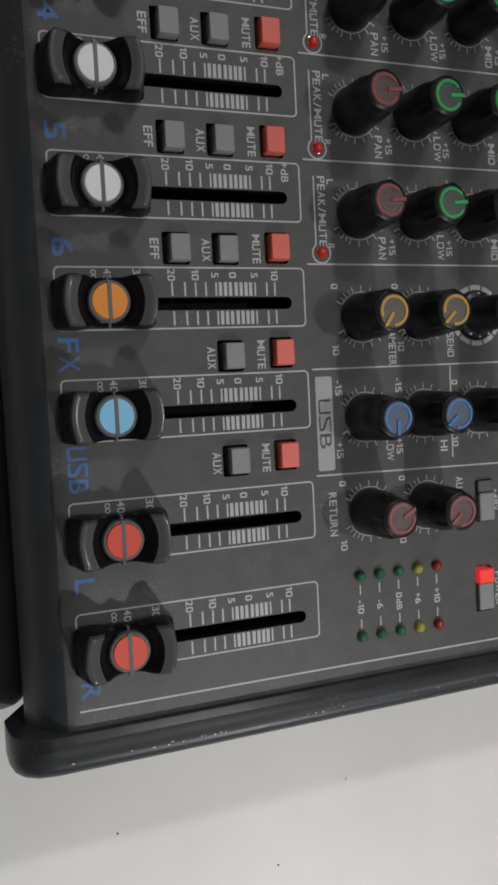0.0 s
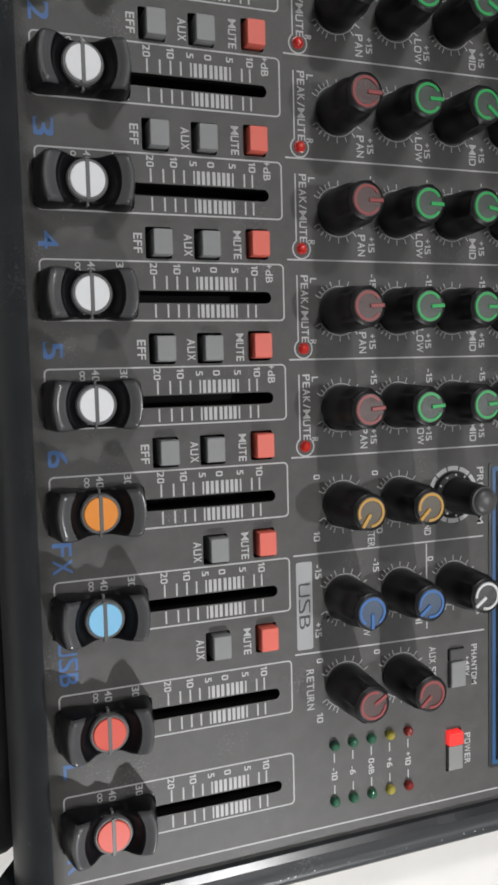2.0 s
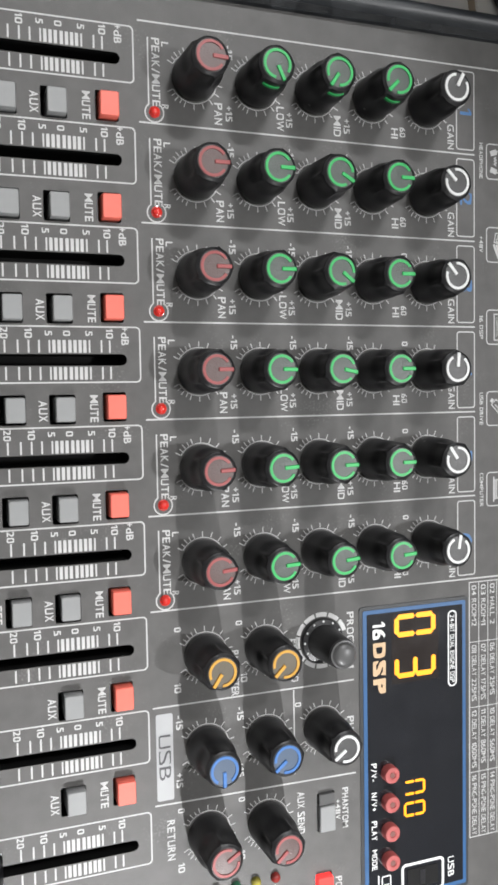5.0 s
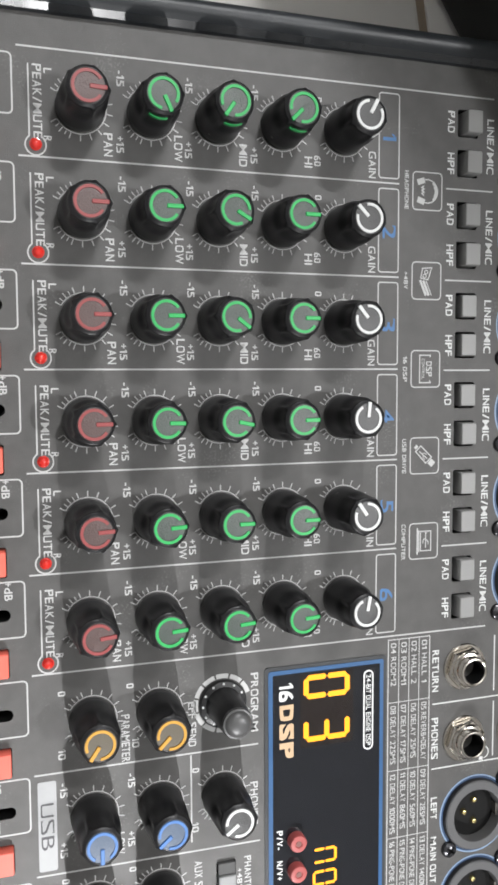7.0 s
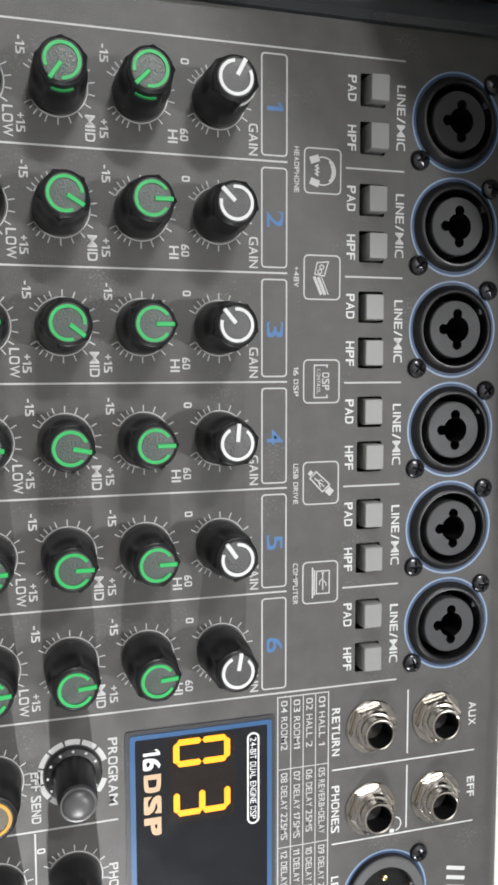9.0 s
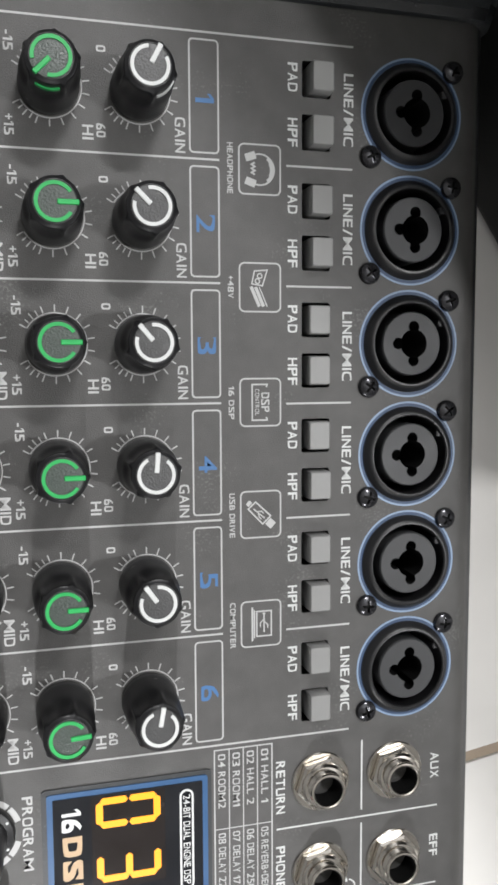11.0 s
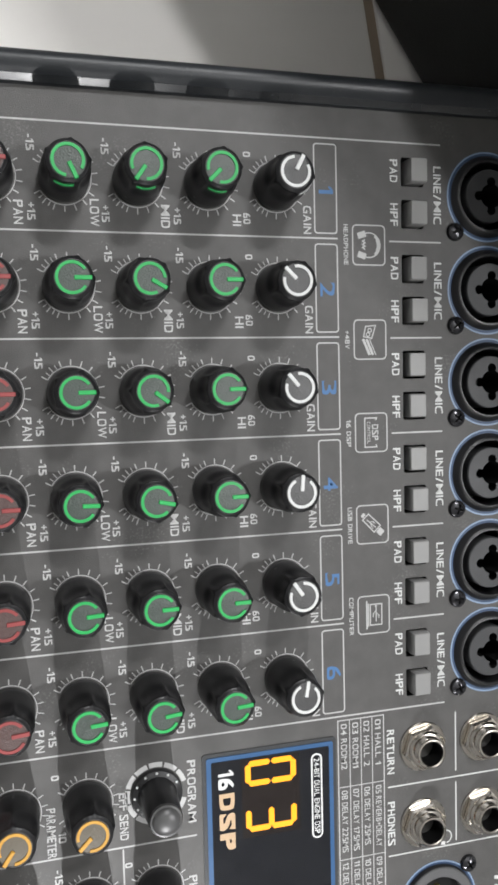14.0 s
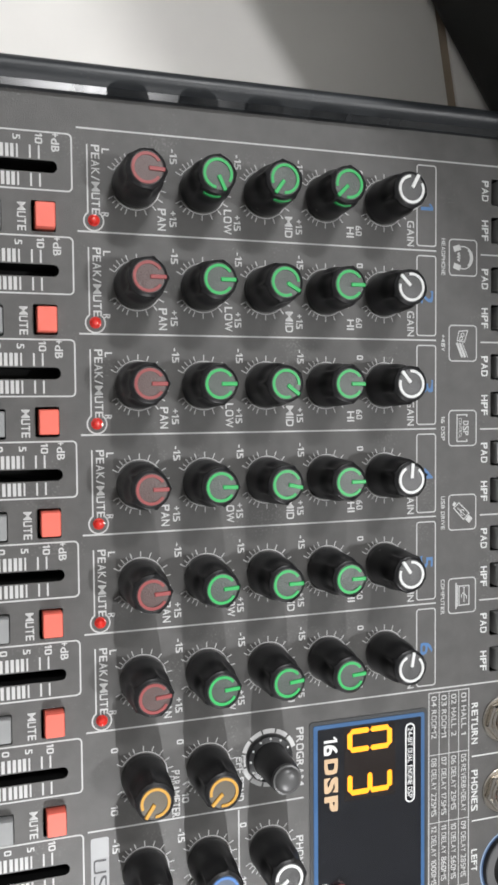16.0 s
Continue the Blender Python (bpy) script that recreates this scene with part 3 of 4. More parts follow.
for x in COLS[1:4]:
    print_lines("table_line", [([(x, ROWS[0] - 0.2), (x, ROWS[4] + 0.2)], 0.28, False)], panel, GREYWHITE, z=0.12)
for y in ROWS[1:4]:
    print_lines("table_line", [([(COLS[0] + 0.2, y), (COLS[4] - 0.2, y)], 0.28, False)], panel, GREYWHITE, z=0.16)
ENTRIES = (("04 ROOM2", "03 ROOM1", "02 HALL 2", "01 HALL 1"), ("08 DELAY 225MS", "07 DELAY 175MS", "06 DELAY 25MS", "05 REVERB+DELAY"),
           ("12 DELAY 1000MS", "11 DELAY 860MS", "10 DELAY 560MS", "09 DELAY 285MS"), ("16 PING-PONE DELAY", "15 PING-PONE DELAY", "14 PING-PONE DELAY", "13 DELAY 1400MS"))
for r, entry in enumerate(ENTRIES):
    for c, s in enumerate(entry):
        n = (15.0, 20.6, 21.4, 22.4)[r] * (0.94 if len(s) < len(entry[0]) else 1)
        words(s, (COLS[c] + COLS[c + 1]) / 2, ROWS[r] - 1.2 - n / 2, n, 2.0, panel, GREYWHITE, bold=0.006)
words("RETURN", 138.3, -196.4, 14.8, 2.6, panel, WHITE)
words("PHONES", 138.3, -220.6, 14.8, 2.6, panel, WHITE)
words("LEFT", 138.3, -246.0, 8.0, 2.4, panel, WHITE)
words("MAIN OUT", 138.3, -265.0, 17.0, 2.4, panel, WHITE)
words("RIGHT", 138.3, -284.0, 10.0, 2.4, panel, WHITE)
words("AUX", 184.4, -196.2, 7.6, 2.6, panel, WHITE)
words("EFF", 184.4, -220.2, 6.6, 2.6, panel, WHITE)
print_lines("jack_line", [([(162.0, -186.0), (162.0, -206.2)], 0.45, False)], panel)
print_lines("jack_line", [([(162.0, -210.0), (162.0, -230.2)], 0.45, False)], panel)
print_lines("jack_line", [([(137.2, -208.2), (185.4, -208.2)], 0.45, False)], panel)
print_lines("jack_line", [([(137.2, -231.6), (185.4, -231.6)], 0.45, False)], panel)
print_lines("headphone_mark", [(arc(158.0, -228.4, 2.2, -80, 80, 12), 0.4, False), ([(157.9, -226.2), (156.4, -226.4)], 1.2, False), ([(157.9, -230.6), (156.4, -230.4)], 1.2, False)], panel)
# maker's mark, as plain slanted bars
print_lines("makers_mark", [([(176.5, -246 - 3.2 * i), (183.0, -247.4 - 3.2 * i)], 1.3, False) for i in range(4)], panel)

# ================= faders =================
def cap_half_width(u):
    return 6.3 + 0.5 * min(1, max(0, (abs(u) - 4) / 4)) - 1.3 * max(0, (abs(u) - 11.0) / 2.8) ** 2


def cap_height(u, v):
    """The round saddle in the middle, the two crescent grips, and the ends that roll down."""
    r = math.hypot(u, 0.85 * v)
    edge = max(0.0, abs(v) - (cap_half_width(u) - 1.5)) / 1.5
    if r < 5.0:
        z = 6.3
    elif r < 9.0:
        t = (r - 5.0) / 4.0
        z = 6.3 + 4.4 * t * t * (3 - 2 * t)
    elif r < 11.6:
        z = 10.7 + 0.9 * math.sin((r - 9.0) / 2.6 * math.pi / 2)
    else:
        z = 11.6 - 9.2 * min(1.0, (r - 11.6) / 2.3) ** 1.7
    return max(1.4, z - 1.5 * edge * edge)


def grip_bm():
    """One crescent grip, a thin paler skin that paints in the sheen along the end of the cap."""
    bm = bmesh.new()
    top, low = [], []
    for i in range(9):
        r = 8.7 + 3.5 * i / 8
        span = 1.2
        while abs(r * math.sin(span) / 0.85) > cap_half_width(r * math.cos(span)) - 0.12:
            span -= 0.005
        a, b = [], []
        for k in range(25):
            f = span * (k - 12) / 12
            u, v = r * math.cos(f), r * math.sin(f) / 0.85
            z = cap_height(u, v)
            a.append(bm.verts.new((u, v, z + 0.09)))
            b.append(bm.verts.new((u, v, z - 0.5)))
        top.append(a)
        low.append(b)
    n = len(top)
    for i in range(n - 1):
        for k in range(24):
            bm.faces.new((top[i][k], top[i + 1][k], top[i + 1][k + 1], top[i][k + 1]))
            bm.faces.new((low[i][k], low[i][k + 1], low[i + 1][k + 1], low[i + 1][k]))
        for k in (0, 24):
            bm.faces.new((top[i][k], low[i][k], low[i + 1][k], top[i + 1][k]))
    for i in (0, n - 1):
        for k in range(24):
            bm.faces.new((top[i][k], top[i][k + 1], low[i][k + 1], low[i][k]))
    return bm


def cap_bm():
    bm = bmesh.new()
    rows = []
    for i in range(57):
        u = 13.8 * math.sin(math.pi / 2 * (i - 28) / 28 * 0.8) / math.sin(math.pi / 2 * 0.8)
        w = cap_half_width(u)
        row = [bm.verts.new((u, -w - 0.2, 1.2))]
        for k in range(25):
            f = -1 + k / 12
            v = w * math.sin(math.pi / 2 * f)
            row.append(bm.verts.new((u, v, cap_height(u, v))))
        row.append(bm.verts.new((u, w + 0.2, 1.2)))
        rows.append(row)
    for a, b in zip(rows, rows[1:]):
        for i in range(len(a) - 1):
            bm.faces.new((a[i], b[i], b[i + 1], a[i + 1]))
        bm.faces.new((a[-1], b[-1], b[0], a[0]))
    bm.faces.new(rows[0])
    bm.faces.new(rows[-1][::-1])
    return bm


# paler than the cap: the sheen on its crescents is put into this colour
GRIP = mat("grip_sheen_plastic", (0.075, 0.076, 0.078), 0.21, grain=0.08, scale=2400, speck=0.2)
cap_mesh = mesh("fader_cap", cap_bm(), CAP, smooth=True, angle=50)
grip = mesh("grip", grip_bm(), GRIP, smooth=True, angle=50)
collar = mesh("collar", lathe_bm([(0, 6.0), (5.6, 6.0), (5.6, 7.4), (5.2, 7.9), (4.8, 7.9), (4.7, 7.8), (0, 7.8)], 40), RIM, smooth=True)
index = mesh("index_line", joined(box_bm(-0.55, 0.55, -5.3, 5.3, 7.6, 8.45, 0.1, 1), box_bm(-0.35, 0.35, -6.75, -5.0, 4.5, 6.75, 0.1, 1), box_bm(-0.35, 0.35, 5.0, 6.75, 4.5, 6.75, 0.1, 1)), RIM)
stem = mesh("stem", box_bm(-3, 3, -0.8, 0.8, -12, 3), SCREW)
for k, y in enumerate(FADERS):
    m = DOT_WHITE if k < 6 else (DOT_ORANGE, DOT_BLUE, DOT_RED, DOT_RED)[k - 6]
    word = "white" if k < 6 else ("orange", "sky blue", "coral red", "coral red")[k - 6]
    cap = place("fader", cap_mesh, mixer, (-58.0, y, 0), label="black fader cap with a %s round insert" % word)
    place("grip", grip, cap, (-58.0, y, 0), label="crescent grip with its sheen painted in as paler grey")
    place("grip", grip, cap, (-58.0, y, 0), 180, label="crescent grip with its sheen painted in as paler grey")
    place("collar", collar, cap, (-58.0, y, 0))
    place("insert", mesh("insert", lathe_bm([(0, 7.5), (4.7, 7.5), (4.7, 8.15), (4.45, 8.35), (0, 8.35)], 40), m, smooth=True), cap, (-58.0, y, 0), label=word + " round insert")
    place("index_line", index, cap, (-58.0, y, 0))
    place("stem", stem, cap, (-58.0, y, 0))

# ================= knobs =================
def knob_round(a, r, z):
    """Five finger scoops cut into the upper half, with rounded ears between them."""
    if z < 10.0 or z > 18.05:
        return r
    f = min(1, (z - 10.0) / 4.2)
    f = f * f * (3 - 2 * f)
    scoop = 1 - max(0.0, math.cos(5 * a)) ** 5
    return r - f * scoop * max(0.0, r - 5.75)


knob_mesh = mesh("knob", lathe_bm([(0, 0.4), (6.85, 0.4), (7.05, 0.9), (7.0, 3), (6.85, 8.0), (6.75, 10.0), (6.7, 11.0), (6.65, 12.0), (6.6, 13.0), (6.55, 14.2), (6.5, 16.0), (6.4, 16.9), (6.1, 17.6), (5.6, 18.1), (5.1, 18.35), (4.95, 18.6), (4.8, 18.7), (4.68, 18.7), (4.6, 18.45), (0, 18.45)], 100, knob_round), KNOB, smooth=True, angle=35)
bm = lathe_bm([(0.45, -0.2), (0.42, 0.06), (0, 0.1)], 12)
bmesh.ops.rotate(bm, verts=bm.verts, cent=(0, 0, 0), matrix=Matrix.Rotation(radians(90), 3, "Y"))
bmesh.ops.translate(bm, verts=bm.verts, vec=(6.93, 0, 4.6))
index_dot = mesh("index_dot", bm, RIM, smooth=True)
DISCS = {}
RINGS = {}


def knob(x, y, turn, ring, disc=DISC_GREY, word="green", lit=False):
    if disc.name not in DISCS:
        DISCS[disc.name] = mesh("disc", lathe_bm([(0, 18.2), (4.6, 18.2), (4.6, 18.55), (3.2, 18.62), (0, 18.64)], 36), disc, smooth=True)
    if ring.name not in RINGS:
        b = bmesh.new()
        lo, hi = [], []
        pts = arc(0, 0, 1, 33, 327, 40)
        for r, z in ((3.6, 18.5), (3.6, 18.86), (4.4, 18.86), (4.4, 18.5)):
            lo.append([b.verts.new((r * px, r * py, z)) for px, py in pts])
        for i in range(40):
            for q in range(4):
                b.faces.new((lo[q][i], lo[q][i + 1], lo[(q + 1) % 4][i + 1], lo[(q + 1) % 4][i]))
        b.faces.new([l[0] for l in lo])
        b.faces.new([l[40] for l in lo][::-1])
        RINGS[ring.name] = (mesh("ring", b, ring, smooth=True), mesh("pointer", box_bm(0.5, 5.2, -0.58, 0.58, 18.3, 19.0, 0.15, 1), ring))
    body = place("knob", knob_mesh, mixer, (x, y, 0), turn, label="black ribbed rotary knob with %s ring and pointer" % word)
    r, p = RINGS[ring.name]
    place("index_dot", index_dot, body, (x, y, 0))
    for nm, me in (("disc", DISCS[disc.name]), ("ring", r), ("pointer", p)):
        place(nm, me, body, (x, y, 0))
    # arc in the ring's colour, painted in as its reflection in a scoop
    if lit:
        b = bmesh.new()
        near = min((36 + 72 * w for w in range(-6, 6)), key=lambda q: abs(q + 80 + turn))
        for r0, z0, z1 in ((6.15, 14.9, 16.0),):
            rows = []
            for q in [near - 26 + 6.5 * w for w in range(9)]:
                c, s = math.cos(radians(q)), math.sin(radians(q))
                rows.append([b.verts.new((rr * c, rr * s, z)) for rr, z in ((4.7, z0), (r0, z0), (r0 - 0.02, z1), (4.7, z1))])
            for u, v in zip(rows, rows[1:]):
                for i in range(4):
                    b.faces.new((u[i], v[i], v[(i + 1) % 4], u[(i + 1) % 4]))
            b.faces.new(rows[0])
            b.faces.new(rows[-1][::-1])
        place("scoop_reflection", mesh("scoop_reflection", b, ring), body, (x, y, 0))
    return body


TURNS = ((-2, -65, 235, 225, 62), (0, 0, -30, 0, 135), (0, 0, -38, 0, 130), (0, -2, -12, 0, 85), (3, 3, 0, 0, 125), (5, 4, 5, 4, 80))
for k in range(6):
    for c in range(5):
        ring, disc, word = (RED, DISC_RED, "faded red") if c == 0 else (SNOW, DISC_PLAIN, "white") if c == 4 else (GREEN, DISC_GREY, "green")
        knob(KNOB_X[c], KNOB_Y[k], TURNS[k][c], ring, disc, word, lit=(k == 0 and c in (1, 2, 3, 4)))
knob(KNOB_X[0], KNOB_Y[6], 236, YELLOW, DISC_AMBER, "amber")
knob(KNOB_X[1], KNOB_Y[6], 225, YELLOW, DISC_AMBER, "amber")
knob(KNOB_X[0], KNOB_Y[7], -90, SKY, DISC_BLUE, "blue")
knob(KNOB_X[1], KNOB_Y[7], 220, SKY, DISC_BLUE, "blue")
knob(KNOB_X[2], KNOB_Y[7], 216, SNOW, DISC_PLAIN, "white")
knob(KNOB_X[0], KNOB_Y[8], 30, RED, DISC_RED, "faded red")
knob(KNOB_X[1], KNOB_Y[8], 222, RED, DISC_RED, "faded red")
enc = place("encoder_knob", mesh("encoder", lathe_bm([(0, 0.3), (7.8, 0.3), (7.8, 1.0), (7.4, 1.6), (5.9, 2.1), (5.6, 4.0), (5.3, 10), (4.95, 15.4), (4.8, 16.0), (0, 16.0)], 48, lambda a, r, z: r + (0.07 * math.cos(24 * a) if z > 2 else 0)), KNOB, smooth=True), mixer, (61.2, KNOB_Y[6], 0), label="black stepped encoder knob with a grey domed top")
place("dome", mesh("dome", lathe_bm([(4.75, 15.8), (4.85, 16.6), (4.6, 17.2), (4.1, 17.3), (4.0, 17.5), (3.4, 18.2), (2.2, 18.7), (0, 18.9)], 32), mat("grey_domed_plastic", (0.07, 0.07, 0.07), 0.36), smooth=True), enc, (61.2, KNOB_Y[6], 0), label="grey domed top")
dot = mesh("dot", lathe_bm([(0, 0), (0.42, 0), (0.36, 0.15), (0, 0.2)], 10), WHITE)
for i in range(11):
    a = radians(30 * i + 30)
    place("dot", dot, enc, (61.2 + 6.8 * math.cos(a), KNOB_Y[6] + 6.8 * math.sin(a), 1.75))

# ================= buttons =================
BUTTON_MESH = {}
for x, y, h, m in BUTTONS:
    key = (m.name, h)
    if key not in BUTTON_MESH:
        b = bmesh.new()
        lo = [b.verts.new((px, py, -8)) for px, py in round_rect(-2.65, 3.15, -3.75, 3.75, 0.4, 2)]
        up = [b.verts.new((px, py, 0.2)) for px, py in round_rect(-2.65, 3.15, -3.75, 3.75, 0.4, 2)]
        md = [b.verts.new((px, py, h - 0.3)) for px, py in round_rect(-2.6, 3.1, -3.65, 3.65, 0.5, 2)]
        hi = [b.verts.new((px, py, h)) for px, py in round_rect(-2.35, 2.85, -3.4, 3.4, 0.45, 2)]
        n = len(lo)
        for u, v in ((lo, up), (up, md), (md, hi)):
            for i in range(n):
                b.faces.new((u[i], u[(i + 1) % n], v[(i + 1) % n], v[i]))
        b.faces.new(hi)
        b.faces.new(lo[::-1])
        BUTTON_MESH[key] = mesh("button", b, m, smooth=True, angle=40)
    word = {"grey_button_plastic": "grey", "light_grey_button_plastic": "light grey", "red_button_plastic": "red"}[m.name]
    place("push_button", BUTTON_MESH[key], mixer, (x + 0.1, y, 0), label=word + " rectangular push button")
slider = place("slide_switch", mesh("slide_switch", box_bm(-2.9, 2.9, -4.5, 4.5, -5, 2.0, 0.5), BTN_GREY), mixer, (62.0, -259.3, 0), label="grey phantom power slide switch")
place("smoked_window", mesh("smoked_window", box_bm(-2.9, 2.9, -1.95, 1.95, -5, 1.3, 0.4), mat("smoked_plastic", (0.10, 0.10, 0.10), 0.15, coat=0.3)), slider, (62.0, -252.75, 0), label="dark smoked window")
rocker = place("power_switch", mesh("power_switch", box_bm(-2.8, 2.8, -4.3, 4.3, -5, 1.6, 0.4), BTN_LIGHT), mixer, (61.0, -288.6, 0), label="grey power rocker with a lit red window")
place("lit_window", mesh("lit_window", box_bm(-2.8, 2.8, -2.2, 2.2, -5, 1.9, 0.3), POWER_RED), rocker, (61.0, -281.9, 0), label="glowing red window")

# ================= indicator lamps =================
lens = lathe_bm([(1.75, 0.02), (1.75, 0.35), (1.5, 0.4), (1.48, 0.75), (1.25, 1.25), (0.8, 1.6), (0, 1.75)], 20)
led_mesh = mesh("peak_lamp", lens, LED_RED, smooth=True, angle=50)
for k in range(6):
    place("peak_lamp", led_mesh, mixer, (7.4, LINES[k] - 26.8, 0), label="lit red peak lamp")
for row, yy in enumerate((-276.4, -295.2)):
    for x, m, w in zip(METER_X, (LED_GREEN, LED_GREEN, LED_GREEN, LED_YELLOW, LED_DARKRED), ("green", "green", "green", "yellow", "red")):
        if (m.name, "led") not in BUTTON_MESH:
            BUTTON_MESH[(m.name, "led")] = mesh("meter_lamp", lathe_bm([(1.7, 0.02), (1.7, 0.6), (1.55, 1.2), (1.1, 1.75), (0.5, 2.0), (0, 2.05)], 20), m, smooth=True, angle=50)
        place("meter_lamp", BUTTON_MESH[(m.name, "led")], mixer, (x, yy, 0), label="unlit %s meter lamp" % w)

# ================= connectors =================
def screw_mesh():
    s = lathe_bm([(0, -0.5), (2.95, -0.5), (2.95, 0.3), (2.65, 1.05), (1.8, 1.6), (0, 1.85)], 28)
    c = joined(box_bm(-1.7, 1.7, -0.36, 0.36, 0.7, 3), box_bm(-0.35, 0.35, -1.69, 1.69, 0.72, 3.1))
    bmesh.ops.rotate(c, verts=c.verts, cent=(0, 0, 0), matrix=Matrix.Rotation(radians(20), 3, "Z"))
    return carved("screw", s, c, [SCREW, POCKET], smooth=True)


screw = screw_mesh()
flange = mesh("flange", lathe_bm([(13.0, 0.02), (13.0, 0.5), (12.4, 1.2), (11.9, 2.0), (11.4, 2.3), (10.9, 2.3), (10.6, 1.9), (10.4, -14.0), (13.0, -14.0)], 64), SOCKET, smooth=True)
core = lathe_bm([(0, -14), (8.5, -14), (8.5, 1.5), (8.2, 1.9), (0, 1.9)], 48)
lobes = [prism_bm(arc(0.6, 0, 3.85, 0, 345, 23), -13, 4)]
for a in (90, 180, 270):
    cx, cy = 4.5 * math.cos(radians(a)) + 0.6, 4.5 * math.sin(radians(a))
    lobes.append(prism_bm(arc(cx, cy, 1.55, 0, 337.5, 15), -12.6, 4.2))
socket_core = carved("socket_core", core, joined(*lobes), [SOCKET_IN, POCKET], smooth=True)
latch = mesh("latch", box_bm(8.2, 10.7, 4.6, 6.4, -6, 1.2, 0.2, 1), SOCKET_IN)
bm = bmesh.new()
strip(bm, arc(0, 0, 14.1, 0, 354, 59), 0.5, 0.02, True)
strip(bm, arc(0, 0, 13.5, 0, 354, 59), 1.1, 0, True)
ring_print = mesh("socket_ring_print", bm, [PALEBLUE, DEEPBLUE])
for p in ring_print.polygons:
    p.material_index = 1 if p.center.z < 0.00001 else 0
for k, y in enumerate(SOCKET_Y):
    place("socket_ring_print", ring_print, panel, (174.6, y, 0.08))
    s = place("combo_socket", flange, mixer, (174.6, y, 0), label="black round combo input socket with two screws")
    place("socket_core", socket_core, s, (174.6, y, 0))
    place("latch", latch, s, (174.6, y, 0))
    place("screw", screw, s, (163.0, y - 11.4, 0.1), 17 * k)
    place("screw", screw, s, (186.2, y + 11.6, 0.1), 40 + 23 * k)
male = mesh("male_flange", lathe_bm([(13.1, 0.02), (13.1, 0.6), (12.7, 1.2), (11.4, 1.4), (11.0, 1.0), (10.8, -11.0), (13.1, -11)], 64), SOCKET, smooth=True)
rim = mesh("rim", lathe_bm([(9.4, -6.0), (9.4, 1.6), (9.6, 1.9), (12.2, 1.9), (12.6, 1.6), (12.6, 0.3)], 56), mat("grey_socket_rim", (0.085, 0.085, 0.087), 0.55, grain=0.1), smooth=True)
bowl = mesh("bowl", lathe_bm([(10.8, -2.6), (0, -2.6)], 32), POCKET)
tab = mesh("latch", box_bm(8.6, 9.4, -2.2, 2.4, -3, 0.4, 0.2, 1), METAL)
pin = mesh("pin", lathe_bm([(1.1, -10), (1.1, -1.9), (0.8, -1.3), (0, -1.0)], 16), GOLD, smooth=True)
for y in (-250.6, -280.4):
    place("socket_ring_print", ring_print, panel, (155.0, y, 0.08))
    s = place("output_socket", male, mixer, (155.0, y, 0), label="black output socket with three gold pins")
    place("bowl", bowl, s, (155.0, y, 0))
    place("rim", rim, s, (155.0, y, 0), label="grey inner rim")
    place("latch", tab, s, (155.0, y, 0), label="pale metal latch")
    for px, py in ((0.9, 3.9), (-3.2, 0), (0.9, -3.9)):
        place("pin", pin, s, (155.0 + px, y + py, 0), label="gold contact pin")
    place("screw", screw, s, (144.4, y - 11.4, 0.1), 30)
    place("screw", screw, s, (166.4, y + 11.6, 0.1), 10)
washer = mesh("washer", lathe_bm([(4, 0.02), (8.3, 0.02), (8.3, 0.45), (8.0, 0.7), (4, 0.7)], 40), METAL, smooth=True)
nut_bm = bmesh.new()
hexes = []
for r, z in ((7.2, 0.7), (7.6, 1.0), (7.6, 2.3), (6.9, 2.9), (4.6, 2.9)):
    hexes.append([nut_bm.verts.new((r * math.cos(radians(60 * i + 12)), r * math.sin(radians(60 * i + 12)), z)) for i in range(6)])
for u, v in zip(hexes, hexes[1:]):
    for i in range(6):
        nut_bm.faces.new((u[i], u[(i + 1) % 6], v[(i + 1) % 6], v[i]))
nut = mesh("nut", nut_bm, METAL, smooth=True, angle=25)
thread = [(6.2, 2.6), (6.3, 3.0), (6.3, 3.5), (5.7, 4.1), (5.0, 4.2)]
for i in range(4):
    thread += [(5.0, 4.3 + 0.55 * i), (4.75, 4.55 + 0.55 * i)]
barrel = mesh("barrel", lathe_bm(thread + [(5.0, 6.0), (5.05, 6.4), (4.8, 6.75), (4.4, 6.8), (4.05, 6.6), (3.95, 6.3), (3.92, 5.6)], 40), METAL, smooth=True, angle=30)
# near-black sleeve inside the metal, painting in the shade down the bore
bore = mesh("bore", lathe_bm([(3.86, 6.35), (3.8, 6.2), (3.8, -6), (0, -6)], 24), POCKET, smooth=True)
for x, y, w in ((149.8, -196.0, "return"), (149.8, -222.0, "headphone"), (171.8, -195.8, "aux"), (171.8, -221.6, "effect")):
    j = place("jack_socket", barrel, mixer, (x, y, 0), label="shiny nickel %s jack socket with hex nut" % w)
    place("washer", washer, j, (x, y, 0))
    place("hex_nut", nut, j, (x, y, 0))
    place("bore", bore, j, (x, y, 0))

# ================= display =================
display = place("display", mesh("display", prism_bm(round_rect(76.6, 118.0, -294.6, -189.6, 0.8), 0.02, 0.5), FRAME_BLUE), mixer, label="black effects display with blue border and amber digits")
place("bezel", mesh("bezel", prism_bm(round_rect(75.3, 119.1, -295.8, -188.3, 1.2), 0.01, 0.3), CHEEK), display, label="dark raised bezel")
place("window", mesh("window", prism_bm(round_rect(78.1, 116.6, -293.1, -191.0, 0.4), 0.3, 0.62), GLASS), display, label="glossy black window")


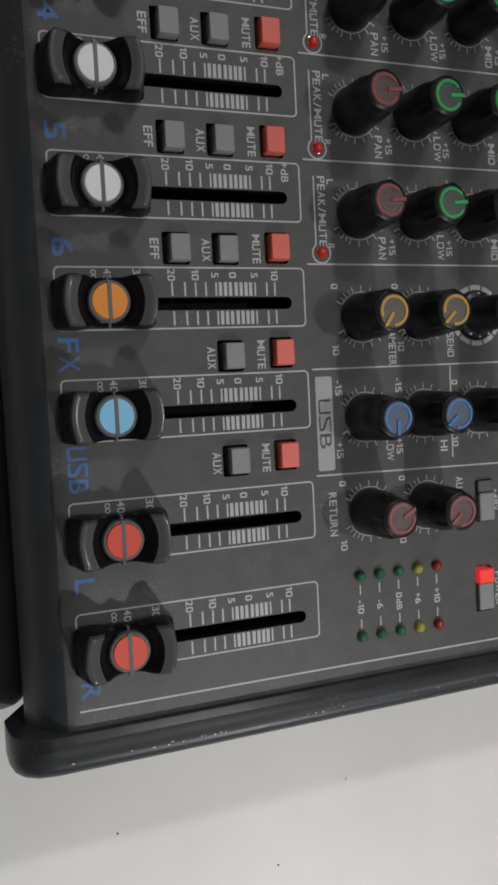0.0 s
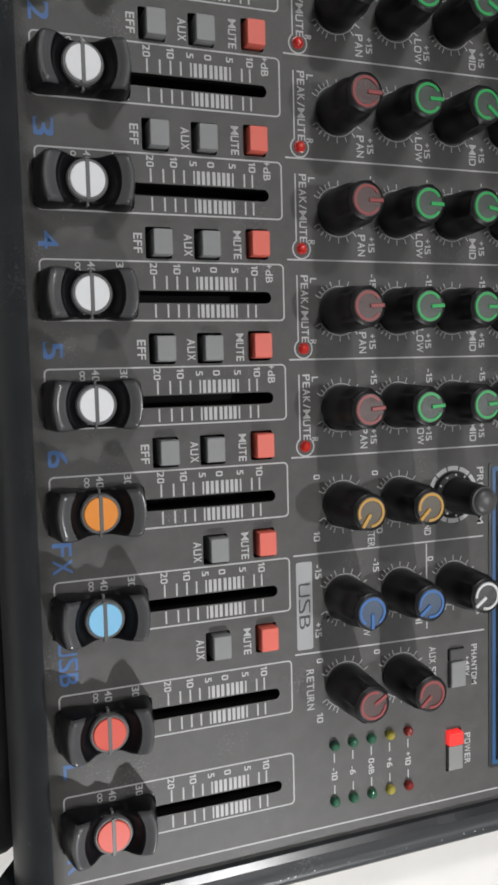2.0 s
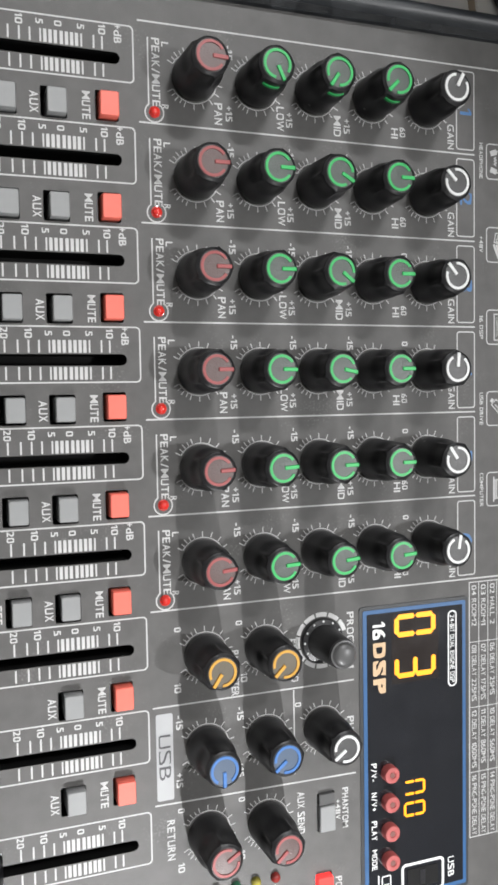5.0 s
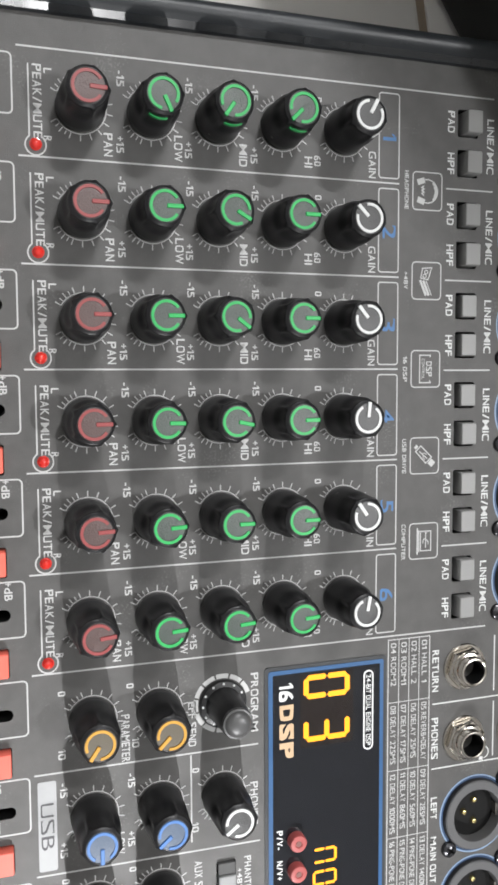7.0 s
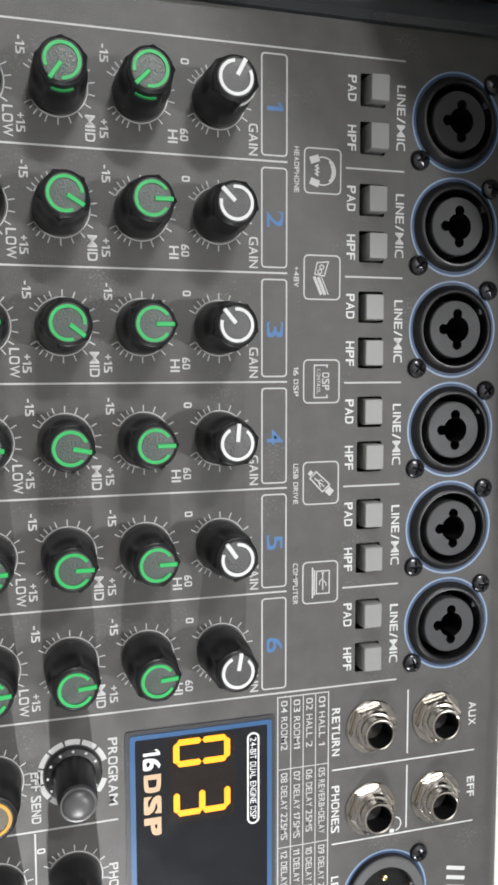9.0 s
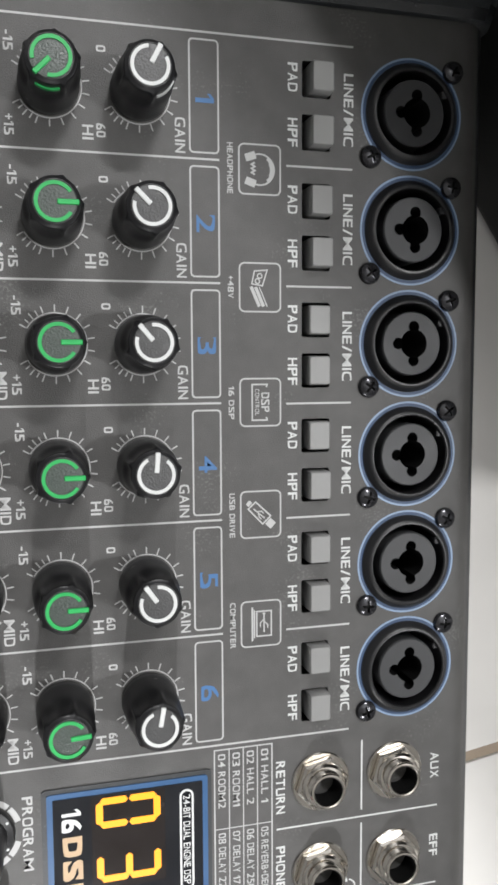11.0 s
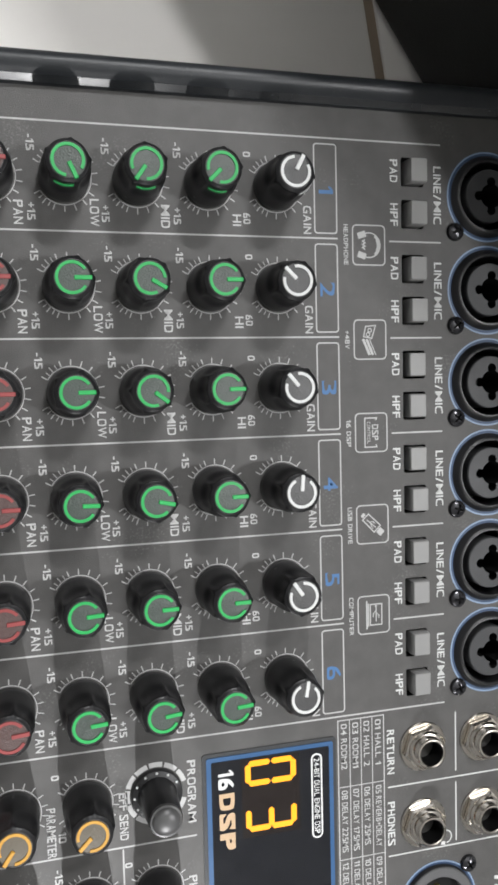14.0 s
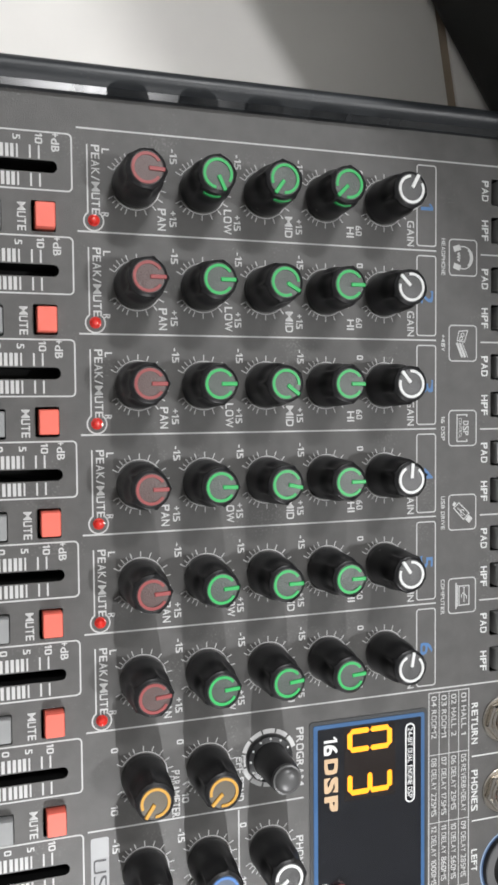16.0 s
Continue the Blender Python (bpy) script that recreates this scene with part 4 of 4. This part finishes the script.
def segment(x0, y0, x1, y1, w, z):
    d = Vector((x1 - x0, y1 - y0))
    t = d.normalized()
    n = Vector((-t.y, t.x)) * w / 2
    a, b = Vector((x0, y0)), Vector((x1, y1))
    pts = [a, a + t * w * 0.38 + n, b - t * w * 0.38 + n, b, b - t * w * 0.38 - n, a + t * w * 0.38 - n]
    return mesh("segment", prism_bm([(p.x, p.y) for p in pts], z, z + 0.05), SEG)


def digit(x0, x1, y0, y1, lit, w, slant=0.0):
    """Seven segments; tops towards x1, reading from y0 down to y1."""
    m = (x0 + x1) / 2
    g = 0.12 * w
    rows = {"a": (x1, y0, x1, y1), "b": (x1, y1, m, y1), "c": (m, y1, x0, y1), "d": (x0, y0, x0, y1), "e": (m, y0, x0, y0), "f": (x1, y0, m, y0), "g": (m, y0, m, y1)}
    for s in lit:
        ax, ay, bx, by = rows[s]
        d = Vector((bx - ax, by - ay)).normalized() * (g * 0.3 + 0.06)
        place("segment", segment(ax + d.x, ay + d.y, bx - d.x, by - d.y, w, 0.64), display, label="glowing amber segment")


# brown plate that paints in the digits' glow on the window
place("digit_glow_plate", mesh("digit_glow_plate", prism_bm(round_rect(87.6, 106.6, -216.6, -191.6, 0.4), 0.5, 0.632), mat("brown_glow_tint", (0.017, 0.013, 0.012), 0.16)), display, label="brown plate with the digits' glow painted in")
digit(89.7, 104.5, -193.0, -199.3, "abcdef", 1.8)
digit(89.7, 104.5, -207.6, -213.9, "abcdg", 1.8)
digit(92.6, 100.4, -252.6, -257.0, "abcef", 0.95)
digit(92.6, 100.4, -260.4, -264.8, "abcdef", 0.95)
words("16", 82.7, -196.9, 6.0, 5.0, display, SNOW, z=0.72, bold=0.03)
words("DSP", 82.8, -210.2, 18.0, 5.0, display, TAN, z=0.72, bold=0.055)
words("24-BIT DUAL ENGINE DSP", 112.3, -206.6, 24.6, 1.9, display, SNOW, z=0.72, bold=0.01)
print_lines("badge_border", [(round_rect(110.7, 113.9, -220.2, -193.0, 1.5), 0.55, True)], display, SNOW, z=0.72)
for y, s, n in ((-247.6, "P/V-", 6.4), (-258.1, "N/V+", 6.6), (-268.5, "PLAY", 7.0), (-279.0, "MODE", 7.4)):
    words(s, 80.3, y + 0.8, n, 2.1, display, SNOW, z=0.72, bold=0.02)
    b = place("round_button", mesh("round_button", lathe_bm([(3.0, 0.5), (3.0, 3.2), (2.7, 3.7), (2.3, 3.8), (1.3, 3.8), (1.1, 3.5), (0, 3.4)], 28), RUBBER_RED, smooth=True), display, (86.0, y, 0), label="red rubber push button")
    place("dimple", mesh("dimple", lathe_bm([(0, 3.46), (1.0, 3.46), (0.95, 3.6), (0, 3.62)], 18), RUBBER_DARK), b, (86.0, y, 0))
print_lines("port_border", [(round_rect(91.4, 108.0, -293.6, -282.8, 1.4), 1.0, True)], display, SNOW, z=0.72)
# flat near-black plate painted in for the shaded port opening
port = place("usb_port", mesh("usb_port", box_bm(93.4, 106.0, -291.6, -284.6, 0.6, 0.8), POCKET), display)
place("tongue", mesh("tongue", box_bm(98.4, 100.6, -290.8, -285.4, 0.8, 0.95), SCREW), port)
print_lines("laptop_mark", [(round_rect(83.2, 86.6, -291.0, -285.0, 0.4), 0.45, True), ([(81.8, -292.0), (81.8, -284.2)], 0.5, False), ([(83.8, -288), (86.0, -288)], 0.35, False)], display, SNOW, z=0.72)
words("USB", 111.4, -287.0, 7.4, 2.6, display, SNOW, z=0.72, bold=0.01)

# ================= things beside the mixer =================
case = new("equipment_case", mesh("equipment_case", box_bm(0, 460, -190, 420, 0, 205, 6, 3), BOX_BLACK, smooth=True))
case.location, case.rotation_euler = (0.1965, 0.0175, FLOOR * 0.001), (0, 0, radians(34))
tagged(case, "black textured equipment case standing on the tiles", "case")
pad = new("foam_strip", mesh("foam_strip", box_bm(-60, 0, 0, 360, 0, 22, 8, 4), FOAM, smooth=True))
pad.location = (-0.0800, -0.3140, FLOOR * 0.001)
tagged(pad, "dark grey foam strip lying on the tiles beside the mixer", "foam strip")

# ================= floor tiles =================
tile = mesh("tile", box_bm(-298.0, 298.0, -298.0, 298.0, -9, 0, 1.2, 2), TILE, smooth=True)
ang = radians(9.3)
ox, oy = 211.0, -232.0


def cut_tile(x, y):
    """A border tile, sawn off along the walls."""
    b = box_bm(-298.0, 298.0, -298.0, 298.0, -9, 0, 1.2, 2)
    bmesh.ops.rotate(b, verts=b.verts, cent=(0, 0, 0), matrix=Matrix.Rotation(ang, 3, "Z"))
    bmesh.ops.translate(b, verts=b.verts, vec=(x, y, 0))
    for co, no in (((-1998, 0, 0), (-1, 0, 0)), ((2198, 0, 0), (1, 0, 0)), ((0, -2198, 0), (0, -1, 0)), ((0, 1998, 0), (0, 1, 0))):
        bmesh.ops.bisect_plane(b, geom=b.verts[:] + b.edges[:] + b.faces[:], plane_co=co, plane_no=no, clear_outer=True)
        bmesh.ops.holes_fill(b, edges=[e for e in b.edges if e.is_boundary])
    return b


for i in range(-6, 7):
    for j in range(-6, 7):
        u, v = 300 + 600 * i, 300 + 600 * j
        x, y = ox + u * math.cos(ang) - v * math.sin(ang), oy + u * math.sin(ang) + v * math.cos(ang)
        if -1650 < x < 1850 and -1850 < y < 1650:
            place("tile", tile, floor, (x, y, FLOOR + 0.0), 9.3)
        elif -2400 < x < 2600 and -2600 < y < 2400:
            piece = cut_tile(x, y)
            if len(piece.faces) > 3:
                place("tile", mesh("cut_tile", piece, TILE, smooth=True), floor, (0, 0, FLOOR))
            else:
                piece.free()

# a few crumbs on the tiles
rng = random.Random(4)
bits = []
for x, y in ((-52, -371), (38, -371), (8, -398), (-96, -352), (70, -345), (-20, -410)):
    b = lathe_bm([(0, -0.2), (0.38, 0.0), (0.3, 0.25), (0, 0.35)], 6)
    for v in b.verts:
        v.co = Vector((v.co.x * rng.uniform(0.6, 1.3) + x, v.co.y * rng.uniform(0.6, 1.2) + y, v.co.z + FLOOR + 0.2))
    bits.append(b)
crumbs = new("floor_crumbs", mesh("floor_crumbs", joined(*bits), INK))
tagged(crumbs, "small dark crumbs scattered on the white tiles", "crumbs", kind="stuff")
